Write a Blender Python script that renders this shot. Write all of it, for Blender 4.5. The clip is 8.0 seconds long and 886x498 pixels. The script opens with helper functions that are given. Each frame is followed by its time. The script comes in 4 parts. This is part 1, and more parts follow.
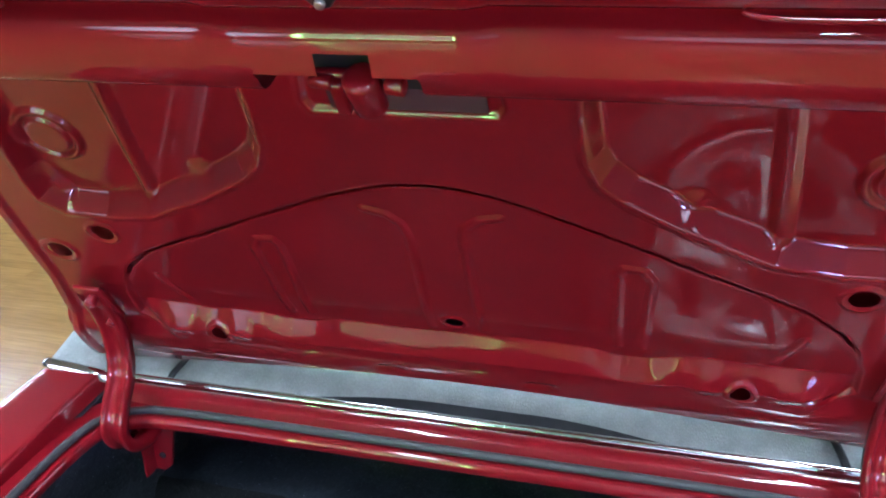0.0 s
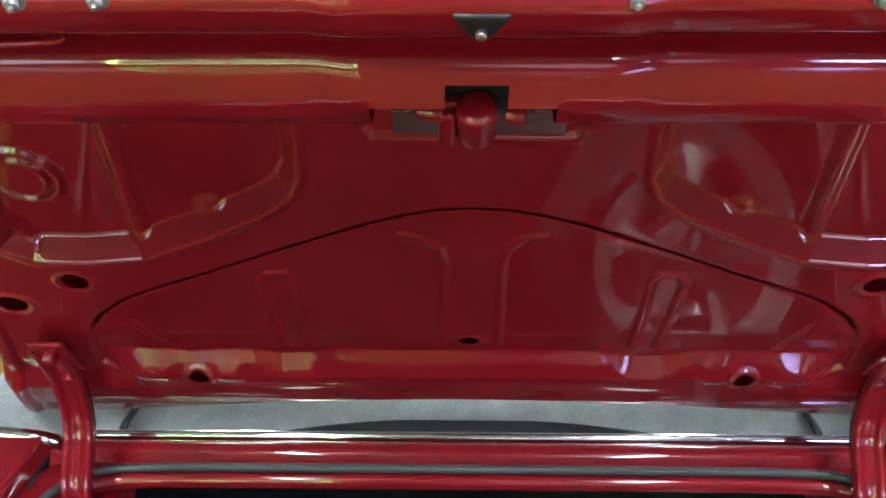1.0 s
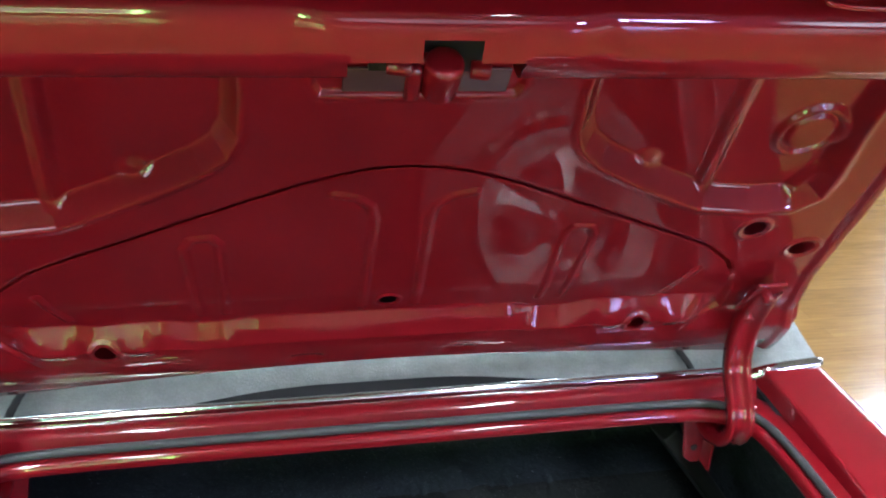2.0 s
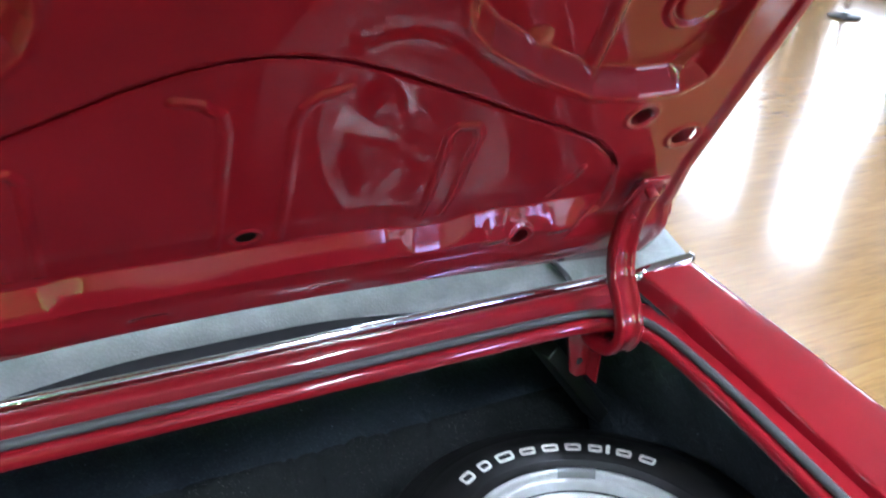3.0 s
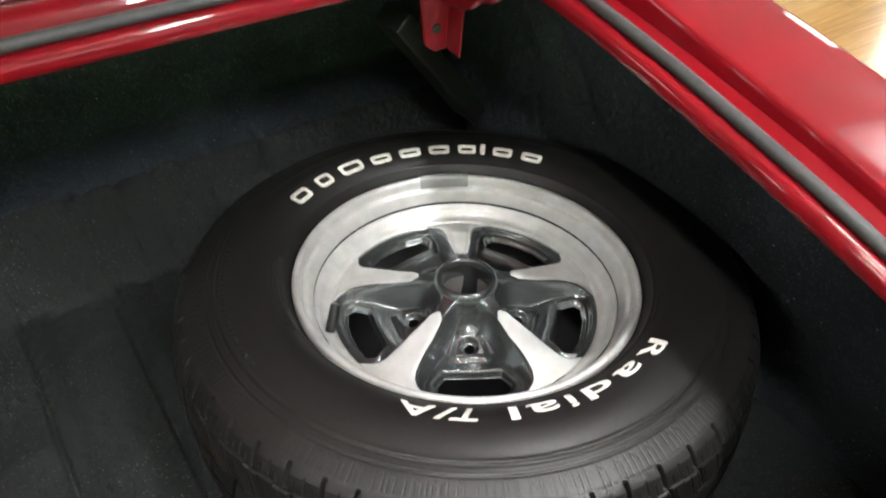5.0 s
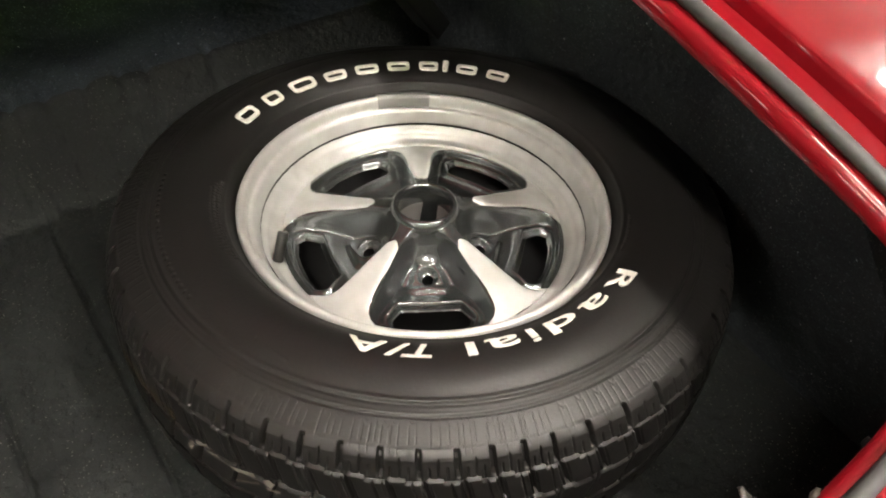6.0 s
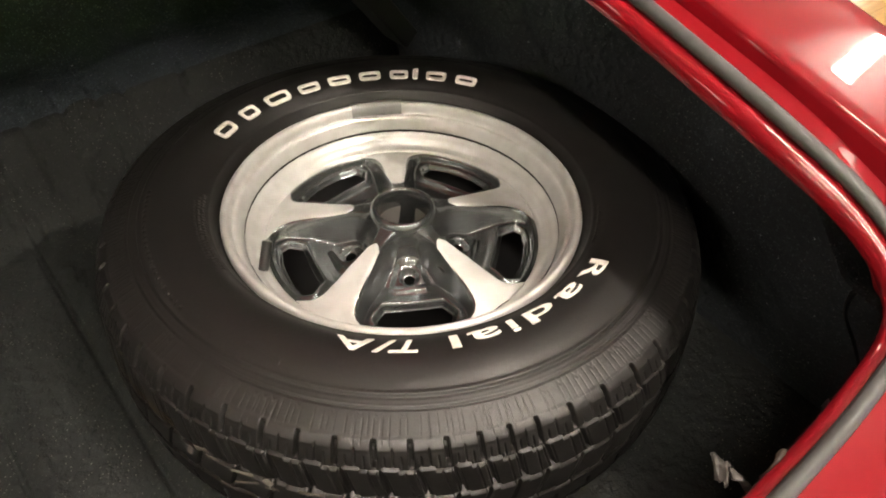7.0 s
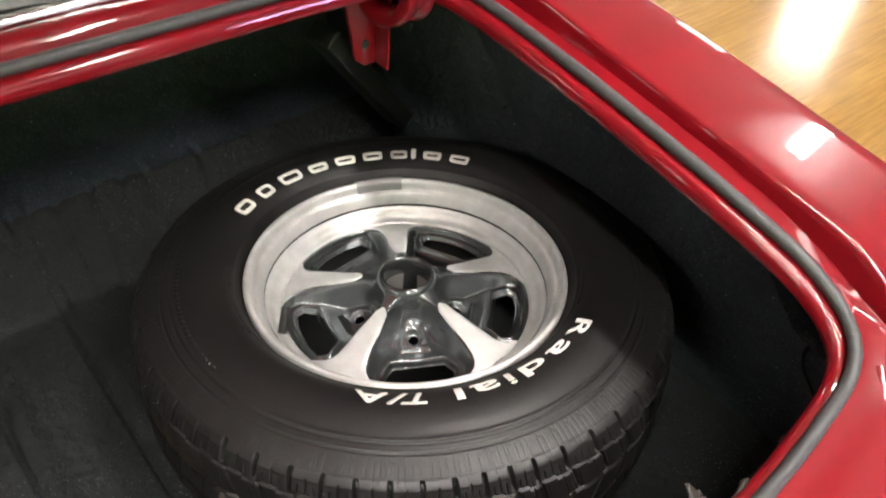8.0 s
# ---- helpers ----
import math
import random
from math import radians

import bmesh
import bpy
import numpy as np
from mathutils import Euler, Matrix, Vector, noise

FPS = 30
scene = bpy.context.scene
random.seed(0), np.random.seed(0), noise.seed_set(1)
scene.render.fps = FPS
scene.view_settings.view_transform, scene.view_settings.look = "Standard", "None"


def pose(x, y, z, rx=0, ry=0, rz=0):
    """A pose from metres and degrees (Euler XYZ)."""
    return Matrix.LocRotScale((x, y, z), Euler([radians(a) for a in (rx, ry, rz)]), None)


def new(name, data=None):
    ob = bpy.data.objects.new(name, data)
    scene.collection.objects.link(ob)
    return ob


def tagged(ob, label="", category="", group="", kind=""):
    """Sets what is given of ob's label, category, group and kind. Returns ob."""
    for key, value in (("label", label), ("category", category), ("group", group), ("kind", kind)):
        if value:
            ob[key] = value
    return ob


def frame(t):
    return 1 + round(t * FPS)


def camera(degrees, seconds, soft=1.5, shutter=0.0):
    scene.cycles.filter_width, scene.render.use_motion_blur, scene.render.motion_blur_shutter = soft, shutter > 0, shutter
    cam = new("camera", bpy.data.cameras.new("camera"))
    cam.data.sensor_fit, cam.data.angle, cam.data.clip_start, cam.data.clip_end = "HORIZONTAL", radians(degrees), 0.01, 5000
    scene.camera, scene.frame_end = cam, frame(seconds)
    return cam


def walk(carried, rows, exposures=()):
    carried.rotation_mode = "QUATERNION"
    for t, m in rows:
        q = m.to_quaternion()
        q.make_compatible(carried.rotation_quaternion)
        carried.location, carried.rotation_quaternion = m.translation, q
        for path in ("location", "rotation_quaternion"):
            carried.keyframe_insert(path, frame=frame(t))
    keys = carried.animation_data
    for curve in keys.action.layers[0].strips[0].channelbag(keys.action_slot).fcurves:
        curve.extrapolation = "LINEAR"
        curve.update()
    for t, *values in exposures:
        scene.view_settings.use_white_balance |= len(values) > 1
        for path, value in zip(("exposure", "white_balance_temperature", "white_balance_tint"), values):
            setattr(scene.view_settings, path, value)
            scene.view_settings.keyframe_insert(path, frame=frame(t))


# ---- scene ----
cam = camera(58.17, 8.0, 1.9, 0.35)
PATH = [
    (0.0, 0.2139, -0.8512, 1.6526, 67.582, 0.81, 14.29),
    (0.5, 0.0806, -0.8347, 1.671, 67.154, 0.882, 7.953),
    (1.0, -0.0148, -0.8373, 1.6754, 66.647, 0.253, 1.126),
    (1.2, -0.0339, -0.846, 1.6754, 66.473, -0.319, -0.949),
    (2.3, -0.1579, -0.8588, 1.6527, 64.757, -3.452, -15.605),
    (2.5, -0.174, -0.827, 1.6305, 64.914, -3.785, -19.181),
    (3.0, -0.1545, -0.7359, 1.571, 62.249, -2.914, -25.399),
    (3.5, -0.1195, -0.6676, 1.5044, 57.521, -3.473, -30.153),
    (4.0, -0.0678, -0.6338, 1.437, 54.618, -4.737, -33.514),
    (4.5, -0.0038, -0.6179, 1.3722, 49.717, -4.455, -33.245),
    (5.0, 0.0395, -0.6036, 1.3122, 45.206, -3.519, -33.11),
    (5.2, 0.0422, -0.5938, 1.2987, 43.898, -4.204, -33.412),
    (6.3, 0.0867, -0.5827, 1.263, 39.726, -4.567, -35.344),
    (6.5, 0.087, -0.5914, 1.2613, 40.042, -3.742, -36.378),
    (7.0, 0.061, -0.6022, 1.2878, 40.911, -4.195, -37.594),
    (7.5, 0.0443, -0.6142, 1.3023, 42.422, -4.616, -38.286),
    (8.0, -0.0013, -0.6356, 1.361, 45.512, -4.666, -39.131),
]
walk(cam, [(t, pose(*p)) for t, *p in PATH], [(0.0, 0.35, 4950, 10), (0.5, 0.29, 5050, 10), (1.0, 0.06, 5600, 9), (1.2, 0.06, 5600, 9), (2.5, 0.33, 5200, 10), (3.0, 0.38, 5100, 10), (4.2, 0.38, 5200, 10), (5.0, 0.43, 6500, 9), (6.4, 0.42, 7650, 13), (7.0, 0.42, 7950, 14), (8.0, 0.42, 6900, 13)])

# ---- world and light ----
world = bpy.data.worlds.new("world")
scene.world = world
world.use_nodes = True
world.node_tree.nodes["Background"].inputs[0].default_value = (0.05, 0.055, 0.06, 1)
world.node_tree.nodes["Background"].inputs[1].default_value = 1.0

# ---- materials ----


def material(name, colour, rough=0.5, metal=0.0, coat=0.0, coat_rough=0.03, spec=0.5):
    m = bpy.data.materials.new(name)
    m.use_nodes = True
    b = m.node_tree.nodes["Principled BSDF"]
    b.inputs["Base Color"].default_value = (*colour, 1)
    b.inputs["Roughness"].default_value = rough
    b.inputs["Metallic"].default_value = metal
    b.inputs["Coat Weight"].default_value = coat
    b.inputs["Coat Roughness"].default_value = coat_rough
    b.inputs["Specular IOR Level"].default_value = spec
    return m


def node(m, kind, **values):
    n = m.node_tree.nodes.new(kind)
    for k, v in values.items():
        n.inputs[k.replace("_", " ")].default_value = v
    return n


def link(m, a, out, b, inp):
    m.node_tree.links.new(a.outputs[out], b.inputs[inp])


def ramp(m, src, out, stops):
    r = m.node_tree.nodes.new("ShaderNodeValToRGB")
    link(m, src, out, r, "Fac")
    e = r.color_ramp.elements
    while len(e) < len(stops):
        e.new(0.5)
    for el, (p, c) in zip(e, stops):
        el.position, el.color = p, (*c, 1)
    return r


def noise_node(m, scale, detail=3.0, space="Object", stretch=None):
    tc = m.node_tree.nodes.new("ShaderNodeTexCoord")
    n = node(m, "ShaderNodeTexNoise", Scale=scale, Detail=detail)
    if stretch:
        mp = m.node_tree.nodes.new("ShaderNodeMapping")
        mp.inputs["Scale"].default_value = stretch
        link(m, tc, space, mp, "Vector")
        link(m, mp, "Vector", n, "Vector")
    else:
        link(m, tc, space, n, "Vector")
    return n


def bump(m, src, out, strength, distance, under=None):
    b = m.node_tree.nodes["Principled BSDF"]
    n = node(m, "ShaderNodeBump", Strength=strength, Distance=distance)
    link(m, src, out, n, "Height")
    if under:
        link(m, under, "Normal", n, "Normal")
    link(m, n, "Normal", b, "Normal")
    return n


def bsdf(m):
    return m.node_tree.nodes["Principled BSDF"]


def red_paint():
    m = material("red_paint", (0.180, 0.0038, 0.0084), 0.45, 0.0, 1.0, 0.025, 0.08)
    big = noise_node(m, 9.0, 2.0)
    r = ramp(m, big, "Fac", [(0.3, (0.165, 0.0034, 0.0076)), (0.7, (0.196, 0.0042, 0.0092))])
    link(m, r, "Color", bsdf(m), "Base Color")
    fine = noise_node(m, 60.0, 2.0)
    bump(m, fine, "Fac", 0.09, 0.0005)
    dust = noise_node(m, 420.0, 2.0)
    rr = ramp(m, dust, "Fac", [(0.45, (0.03, 0.03, 0.03)), (0.75, (0.07, 0.07, 0.07))])
    link(m, rr, "Color", bsdf(m), "Coat Roughness")
    return m


def chrome_metal():
    m = material("chrome", (0.78, 0.79, 0.8), 0.08, 1.0)
    n = noise_node(m, 150.0, 3.0)
    r = ramp(m, n, "Fac", [(0.4, (0.05, 0.05, 0.05)), (0.8, (0.22, 0.22, 0.22))])
    link(m, r, "Color", bsdf(m), "Roughness")
    return m


def vinyl():
    m = material("grey_vinyl", (0.19, 0.206, 0.202), 0.42, 0, 0, 0.1, 0.8)
    tc = m.node_tree.nodes.new("ShaderNodeTexCoord")
    v = node(m, "ShaderNodeTexVoronoi", Scale=200.0)
    v.feature = "DISTANCE_TO_EDGE"
    mp = m.node_tree.nodes.new("ShaderNodeMapping")
    mp.inputs["Scale"].default_value = (1.7, 0.6, 1.0)
    link(m, tc, "Object", mp, "Vector")
    link(m, mp, "Vector", v, "Vector")
    w = noise_node(m, 26.0, 7.0)
    r = ramp(m, w, "Fac", [(0.3, (0.185, 0.202, 0.190)), (0.7, (0.265, 0.287, 0.268))])
    crease = ramp(m, v, "Distance", [(0.0, (0.84, 0.84, 0.84)), (0.22, (1.04, 1.04, 1.04))])
    mix = m.node_tree.nodes.new("ShaderNodeMix")
    mix.data_type, mix.blend_type = "RGBA", "MULTIPLY"
    mix.inputs["Factor"].default_value = 1.0
    m.node_tree.links.new(r.outputs["Color"], mix.inputs[6])
    m.node_tree.links.new(crease.outputs["Color"], mix.inputs[7])
    m.node_tree.links.new(mix.outputs[2], bsdf(m).inputs["Base Color"])
    bump(m, v, "Distance", 0.7, 0.0018)
    return m


def rubber(name, c, rough, scale=160.0):
    m = material(name, c, rough, 0, 0, 0.1, 0.45)
    n = noise_node(m, scale, 4.0)
    r = ramp(m, n, "Fac", [(0.3, tuple(x * 0.85 for x in c)), (0.75, tuple(x * 1.2 for x in c))])
    link(m, r, "Color", bsdf(m), "Base Color")
    bump(m, n, "Fac", 0.25, 0.0006)
    return m


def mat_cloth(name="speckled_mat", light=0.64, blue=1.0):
    m = material(name, (0.02, 0.024, 0.024), 0.75, 0, 0, 0.1, 0.4)
    tc = m.node_tree.nodes.new("ShaderNodeTexCoord")
    v = node(m, "ShaderNodeTexVoronoi", Scale=620.0)
    link(m, tc, "Object", v, "Vector")
    fleck = ramp(m, v, "Color", [(0.0, (0.0125, 0.0155, 0.0155)), (0.70, (0.0175, 0.0218, 0.0220)), (0.86, (0.037, 0.042, 0.041)), (0.965, (0.17, 0.175, 0.165))])
    fleck.color_ramp.interpolation = "CONSTANT"
    big = noise_node(m, 6.0, 4.0)
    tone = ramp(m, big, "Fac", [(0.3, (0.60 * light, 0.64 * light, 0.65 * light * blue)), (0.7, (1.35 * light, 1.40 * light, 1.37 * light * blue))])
    mix = m.node_tree.nodes.new("ShaderNodeMix")
    mix.data_type, mix.blend_type = "RGBA", "MULTIPLY"
    mix.inputs["Factor"].default_value = 1.0
    m.node_tree.links.new(fleck.outputs["Color"], mix.inputs[6])
    m.node_tree.links.new(tone.outputs["Color"], mix.inputs[7])
    dust = node(m, "ShaderNodeTexVoronoi", Scale=210.0)
    link(m, tc, "Object", dust, "Vector")
    spots = ramp(m, dust, "Distance", [(0.0, (1, 1, 1)), (0.11, (0.8, 0.8, 0.8)), (0.19, (0, 0, 0))])
    where = noise_node(m, 11.0, 4.0)
    patch = ramp(m, where, "Fac", [(0.40, (0.05, 0.05, 0.05)), (0.62, (0.8, 0.8, 0.8))])
    both = m.node_tree.nodes.new("ShaderNodeMath")
    both.operation = "MULTIPLY"
    m.node_tree.links.new(spots.outputs["Color"], both.inputs[0])
    m.node_tree.links.new(patch.outputs["Color"], both.inputs[1])
    top = m.node_tree.nodes.new("ShaderNodeMix")
    top.data_type = "RGBA"
    m.node_tree.links.new(both.outputs[0], top.inputs[0])
    m.node_tree.links.new(mix.outputs[2], top.inputs[6])
    top.inputs[7].default_value = (0.30, 0.30, 0.275, 1)
    m.node_tree.links.new(top.outputs[2], bsdf(m).inputs["Base Color"])
    fine = noise_node(m, 380.0, 3.0)
    folds = noise_node(m, 14.0, 5.0)
    crinkle = noise_node(m, 60.0, 4.0)
    b1 = bump(m, folds, "Fac", 0.9, 0.016)
    b2 = bump(m, crinkle, "Fac", 0.9, 0.006, b1)
    bump(m, fine, "Fac", 0.6, 0.0012, b2)
    return m


def silver():
    m = material("silver_wheel_paint", (0.58, 0.585, 0.565), 0.42, 0.40, 0.1, 0.3)
    n = noise_node(m, 40.0, 4.0)
    r = ramp(m, n, "Fac", [(0.35, (0.50, 0.51, 0.49)), (0.7, (0.60, 0.61, 0.59))])
    link(m, r, "Color", bsdf(m), "Base Color")
    f = noise_node(m, 900.0, 2.0)
    bump(m, f, "Fac", 0.12, 0.0004)
    return m


def charcoal():
    m = material("charcoal_wheel_paint", (0.085, 0.09, 0.09), 0.25, 0.85, 0.8, 0.06)
    n = noise_node(m, 60.0, 3.0)
    r = ramp(m, n, "Fac", [(0.35, (0.105, 0.114, 0.116)), (0.7, (0.145, 0.156, 0.158))])
    link(m, r, "Color", bsdf(m), "Base Color")
    bump(m, n, "Fac", 0.1, 0.001)
    return m


def wood():
    m = material("varnished_wood", (0.5, 0.27, 0.08), 0.22, 0, 0.5, 0.1)
    tc = m.node_tree.nodes.new("ShaderNodeTexCoord")
    br = node(m, "ShaderNodeTexBrick", Scale=1.0, Mortar_Size=0.0015, Brick_Width=1.4, Row_Height=0.082, Bias=0.0)
    br.inputs["Color1"].default_value = (0.31, 0.172, 0.040, 1)
    br.inputs["Color2"].default_value = (0.36, 0.205, 0.050, 1)
    br.inputs["Mortar"].default_value = (0.25, 0.136, 0.032, 1)
    link(m, tc, "Object", br, "Vector")
    grain = noise_node(m, 9.0, 5.0, "Object", (0.6, 9.0, 1.0))
    tone = ramp(m, grain, "Fac", [(0.3, (0.75, 0.72, 0.68)), (0.7, (1.12, 1.1, 1.08))])
    mix = m.node_tree.nodes.new("ShaderNodeMix")
    mix.data_type, mix.blend_type = "RGBA", "MULTIPLY"
    mix.inputs["Factor"].default_value = 1.0
    m.node_tree.links.new(br.outputs["Color"], mix.inputs[6])
    m.node_tree.links.new(tone.outputs["Color"], mix.inputs[7])
    m.node_tree.links.new(mix.outputs[2], bsdf(m).inputs["Base Color"])
    wav = noise_node(m, 3.0, 2.0)
    bump(m, wav, "Fac", 0.3, 0.01)
    return m


def glow(name, colour, strength):
    m = bpy.data.materials.new(name)
    m.use_nodes = True
    b = bsdf(m)
    b.inputs["Base Color"].default_value = (0, 0, 0, 1)
    b.inputs["Emission Color"].default_value = (*colour, 1)
    b.inputs["Emission Strength"].default_value = strength
    return m


def plaster(name, c):
    m = material(name, c, 0.85)
    n = noise_node(m, 3.0, 4.0)
    r = ramp(m, n, "Fac", [(0.3, tuple(x * 0.9 for x in c)), (0.7, tuple(min(1, x * 1.06) for x in c))])
    link(m, r, "Color", bsdf(m), "Base Color")
    return m


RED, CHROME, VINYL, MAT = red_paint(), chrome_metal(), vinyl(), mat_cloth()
# paler, bluer copies of the mat; colour raised where too little light reaches
LINING, SHELF = mat_cloth("side_lining_lightened", 2.0, 1.15), mat_cloth("shelf_lightened", 2.4, 1.3)
SEAL = rubber("grey_rubber", (0.042, 0.043, 0.042), 0.5)
TYRE = rubber("tyre_rubber", (0.0096, 0.0092, 0.0089), 0.42, 320.0)
BLACK = rubber("black_rubber", (0.012, 0.012, 0.012), 0.4)
SILVER, CHARCOAL, WOOD = silver(), charcoal(), wood()
WHITE = rubber("white_lettering", (0.72, 0.71, 0.66), 0.55)
STEEL = material("bare_steel", (0.55, 0.55, 0.53), 0.3, 1.0)
TAN = rubber("brown_paper", (0.022, 0.016, 0.011), 0.6, 60.0)
GREYP = rubber("grey_plastic", (0.04, 0.037, 0.034), 0.5, 40.0)
CHALK = rubber("worn_chalk", (0.17, 0.155, 0.135), 0.85)
OCHRE = rubber("ochre_paint", (0.13, 0.085, 0.03), 0.7)
WEIGHT_GREY = material("weight_grey", (0.24, 0.245, 0.24), 0.4, 0.3)
PLATE = material("smoky_plate", (0.085, 0.04, 0.044), 0.2)
FIN = material("dark_fin_metal", (0.05, 0.05, 0.05), 0.5, 0.6)
# near black: shade painted into hollows, also plain dark cases
DARK = material("near_black", (0.008, 0.008, 0.009), 0.8)
WALL, CEIL = plaster("wall_paint", (0.07, 0.07, 0.073)), plaster("ceiling_paint", (0.22, 0.22, 0.22))
TUBE = glow("lamp_tube", (1.0, 0.98, 0.96), 118.0)
NEON = glow("neon_green", (0.50, 1.0, 0.22), 66.0)
DAY = glow("daylight_backdrop", (1.0, 0.98, 0.95), 9.0)

# ---- mesh helpers ----


def thing(name, label, category, at=(0, 0, 0), group="", kind=""):
    ob = new(name)
    ob.location = at
    return tagged(ob, label, category, group, kind)


def part(name, data, mat, parent=None, label="", smooth=True):
    if isinstance(data, bmesh.types.BMesh):
        me = bpy.data.meshes.new(name)
        bmesh.ops.recalc_face_normals(data, faces=data.faces)
        data.to_mesh(me)
        data.free()
    else:
        me = data
    me.materials.append(mat)
    if smooth:
        me.shade_smooth()
    ob = new(name, me)
    ob.parent = parent
    return tagged(ob, label)


def grid_mesh(name, P, closed_i=False, closed_j=False, keep=None):
    """A mesh from an array of points of shape (n, m, 3)."""
    n, m = P.shape[:2]
    ii = np.arange(n if closed_i else n - 1)
    jj = np.arange(m if closed_j else m - 1)
    I, J = np.meshgrid(ii, jj, indexing="ij")
    a, b = I * m + J, I * m + (J + 1) % m
    c, d = ((I + 1) % n) * m + (J + 1) % m, ((I + 1) % n) * m + J
    F = np.stack([a, b, c, d], -1)
    F = F[keep] if keep is not None else F.reshape(-1, 4)
    used = np.unique(F)
    remap = np.zeros(n * m, int)
    remap[used] = np.arange(len(used))
    me = bpy.data.meshes.new(name)
    me.from_pydata(P.reshape(-1, 3)[used].tolist(), [], remap[F].tolist())
    me.update()
    return me


def box(size, at=(0, 0, 0), bevel=0.0, turn=None):
    bm = bmesh.new()
    bmesh.ops.create_cube(bm, size=1.0)
    bmesh.ops.scale(bm, vec=size, verts=bm.verts)
    if bevel:
        bmesh.ops.bevel(bm, geom=bm.edges[:], offset=bevel, segments=3, affect="EDGES", profile=0.5)
    m = Matrix.Translation(at) @ (turn if turn else Matrix())
    bmesh.ops.transform(bm, matrix=m, verts=bm.verts)
    return bm


def rod(a, b, r, segs=16, r2=None):
    bm = bmesh.new()
    a, b = Vector(a), Vector(b)
    d = b - a
    bmesh.ops.create_cone(bm, cap_ends=True, segments=segs, radius1=r, radius2=r if r2 is None else r2, depth=d.length)
    bmesh.ops.bevel(bm, geom=[e for e in bm.edges if len(e.link_faces) == 2 and max(len(f.verts) for f in e.link_faces) > 4], offset=min(r, d.length) * 0.3, segments=3, affect="EDGES", profile=0.5)
    bmesh.ops.transform(bm, matrix=Matrix.Translation((a + b) / 2) @ d.to_track_quat("Z", "Y").to_matrix().to_4x4(), verts=bm.verts)
    return bm


def lathe(profile, steps=64):
    """Points (r, z) turned about z."""
    th = np.linspace(0, 2 * math.pi, steps, endpoint=False)
    pr = np.array(profile, float)
    return np.stack([np.outer(np.cos(th), pr[:, 0]), np.outer(np.sin(th), pr[:, 0]), np.tile(pr[:, 1], (steps, 1))], -1)


def spline(points, n):
    """Catmull-Rom curve through points, n samples."""
    p = np.array(points, float)
    q = np.vstack([2 * p[0] - p[1], p, 2 * p[-1] - p[-2]])
    seg = np.linalg.norm(np.diff(p, axis=0), axis=1)
    cum = np.concatenate([[0], np.cumsum(seg)])
    out = []
    for s in np.linspace(0, cum[-1], n):
        i = min(int(np.searchsorted(cum, s, side="right") - 1), len(p) - 2)
        t = (s - cum[i]) / max(seg[i], 1e-9)
        a, b, c, d = q[i], q[i + 1], q[i + 2], q[i + 3]
        out.append(0.5 * (2 * b + (c - a) * t + (2 * a - 5 * b + 4 * c - d) * t ** 2 + (3 * b - a - 3 * c + d) * t ** 3))
    return np.array(out)


def step(d, width):
    """Smooth step: 0 where d < -width / 2, 1 where d > width / 2."""
    x = np.clip(d / width + 0.5, 0, 1)
    return x * x * (3 - 2 * x)


def inside(U, V, poly):
    """Signed distance to a polygon, positive inside."""
    poly = np.array(poly, float)
    best = np.full(U.shape, 1e9)
    odd = np.zeros(U.shape, bool)
    for (ax, ay), (bx, by) in zip(poly, np.roll(poly, -1, axis=0)):
        ex, ey = bx - ax, by - ay
        t = np.clip(((U - ax) * ex + (V - ay) * ey) / (ex * ex + ey * ey + 1e-12), 0, 1)
        best = np.minimum(best, np.hypot(U - ax - t * ex, V - ay - t * ey))
        cross = (ay > V) != (by > V)
        xi = ax + (V - ay) * ex / (ey if abs(ey) > 1e-9 else 1e-9)
        odd ^= cross & (U < xi)
    return np.where(odd, best, -best)


def near_line(U, V, pts):
    best = np.full(U.shape, 1e9)
    for (ax, ay), (bx, by) in zip(pts[:-1], pts[1:]):
        ex, ey = bx - ax, by - ay
        t = np.clip(((U - ax) * ex + (V - ay) * ey) / (ex * ex + ey * ey), 0, 1)
        best = np.minimum(best, np.hypot(U - ax - t * ex, V - ay - t * ey))
    return best


# ---- the show room ----
def room():
    me = grid_mesh("floor", np.array([[[x, y, 0.0] for y in (-9, 11)] for x in (-10, 10)]))
    tagged(part("floor", me, WOOD, None, smooth=False), "glossy varnished golden wood plank floor", "floor", kind="structure")
    for nm, size, at in (("wall_north", (20.4, 0.2, 4.2), (0, 11.1, 2.1)), ("wall_south", (20.4, 0.2, 4.2), (0, -9.1, 2.1)),
                         ("wall_west", (0.2, 20, 4.2), (-10.1, 1, 2.1)), ("wall_east", (0.2, 20, 4.2), (10.1, 1, 2.1))):
        tagged(part(nm, box(size, at), WALL, None, smooth=False), "plain dark grey painted show room wall", "wall", kind="structure")
    tagged(part("ceiling", box((20.4, 20.4, 0.2), (0, 1, 4.3)), CEIL, None, smooth=False), "plain pale show room ceiling", "ceiling", kind="structure")


room()


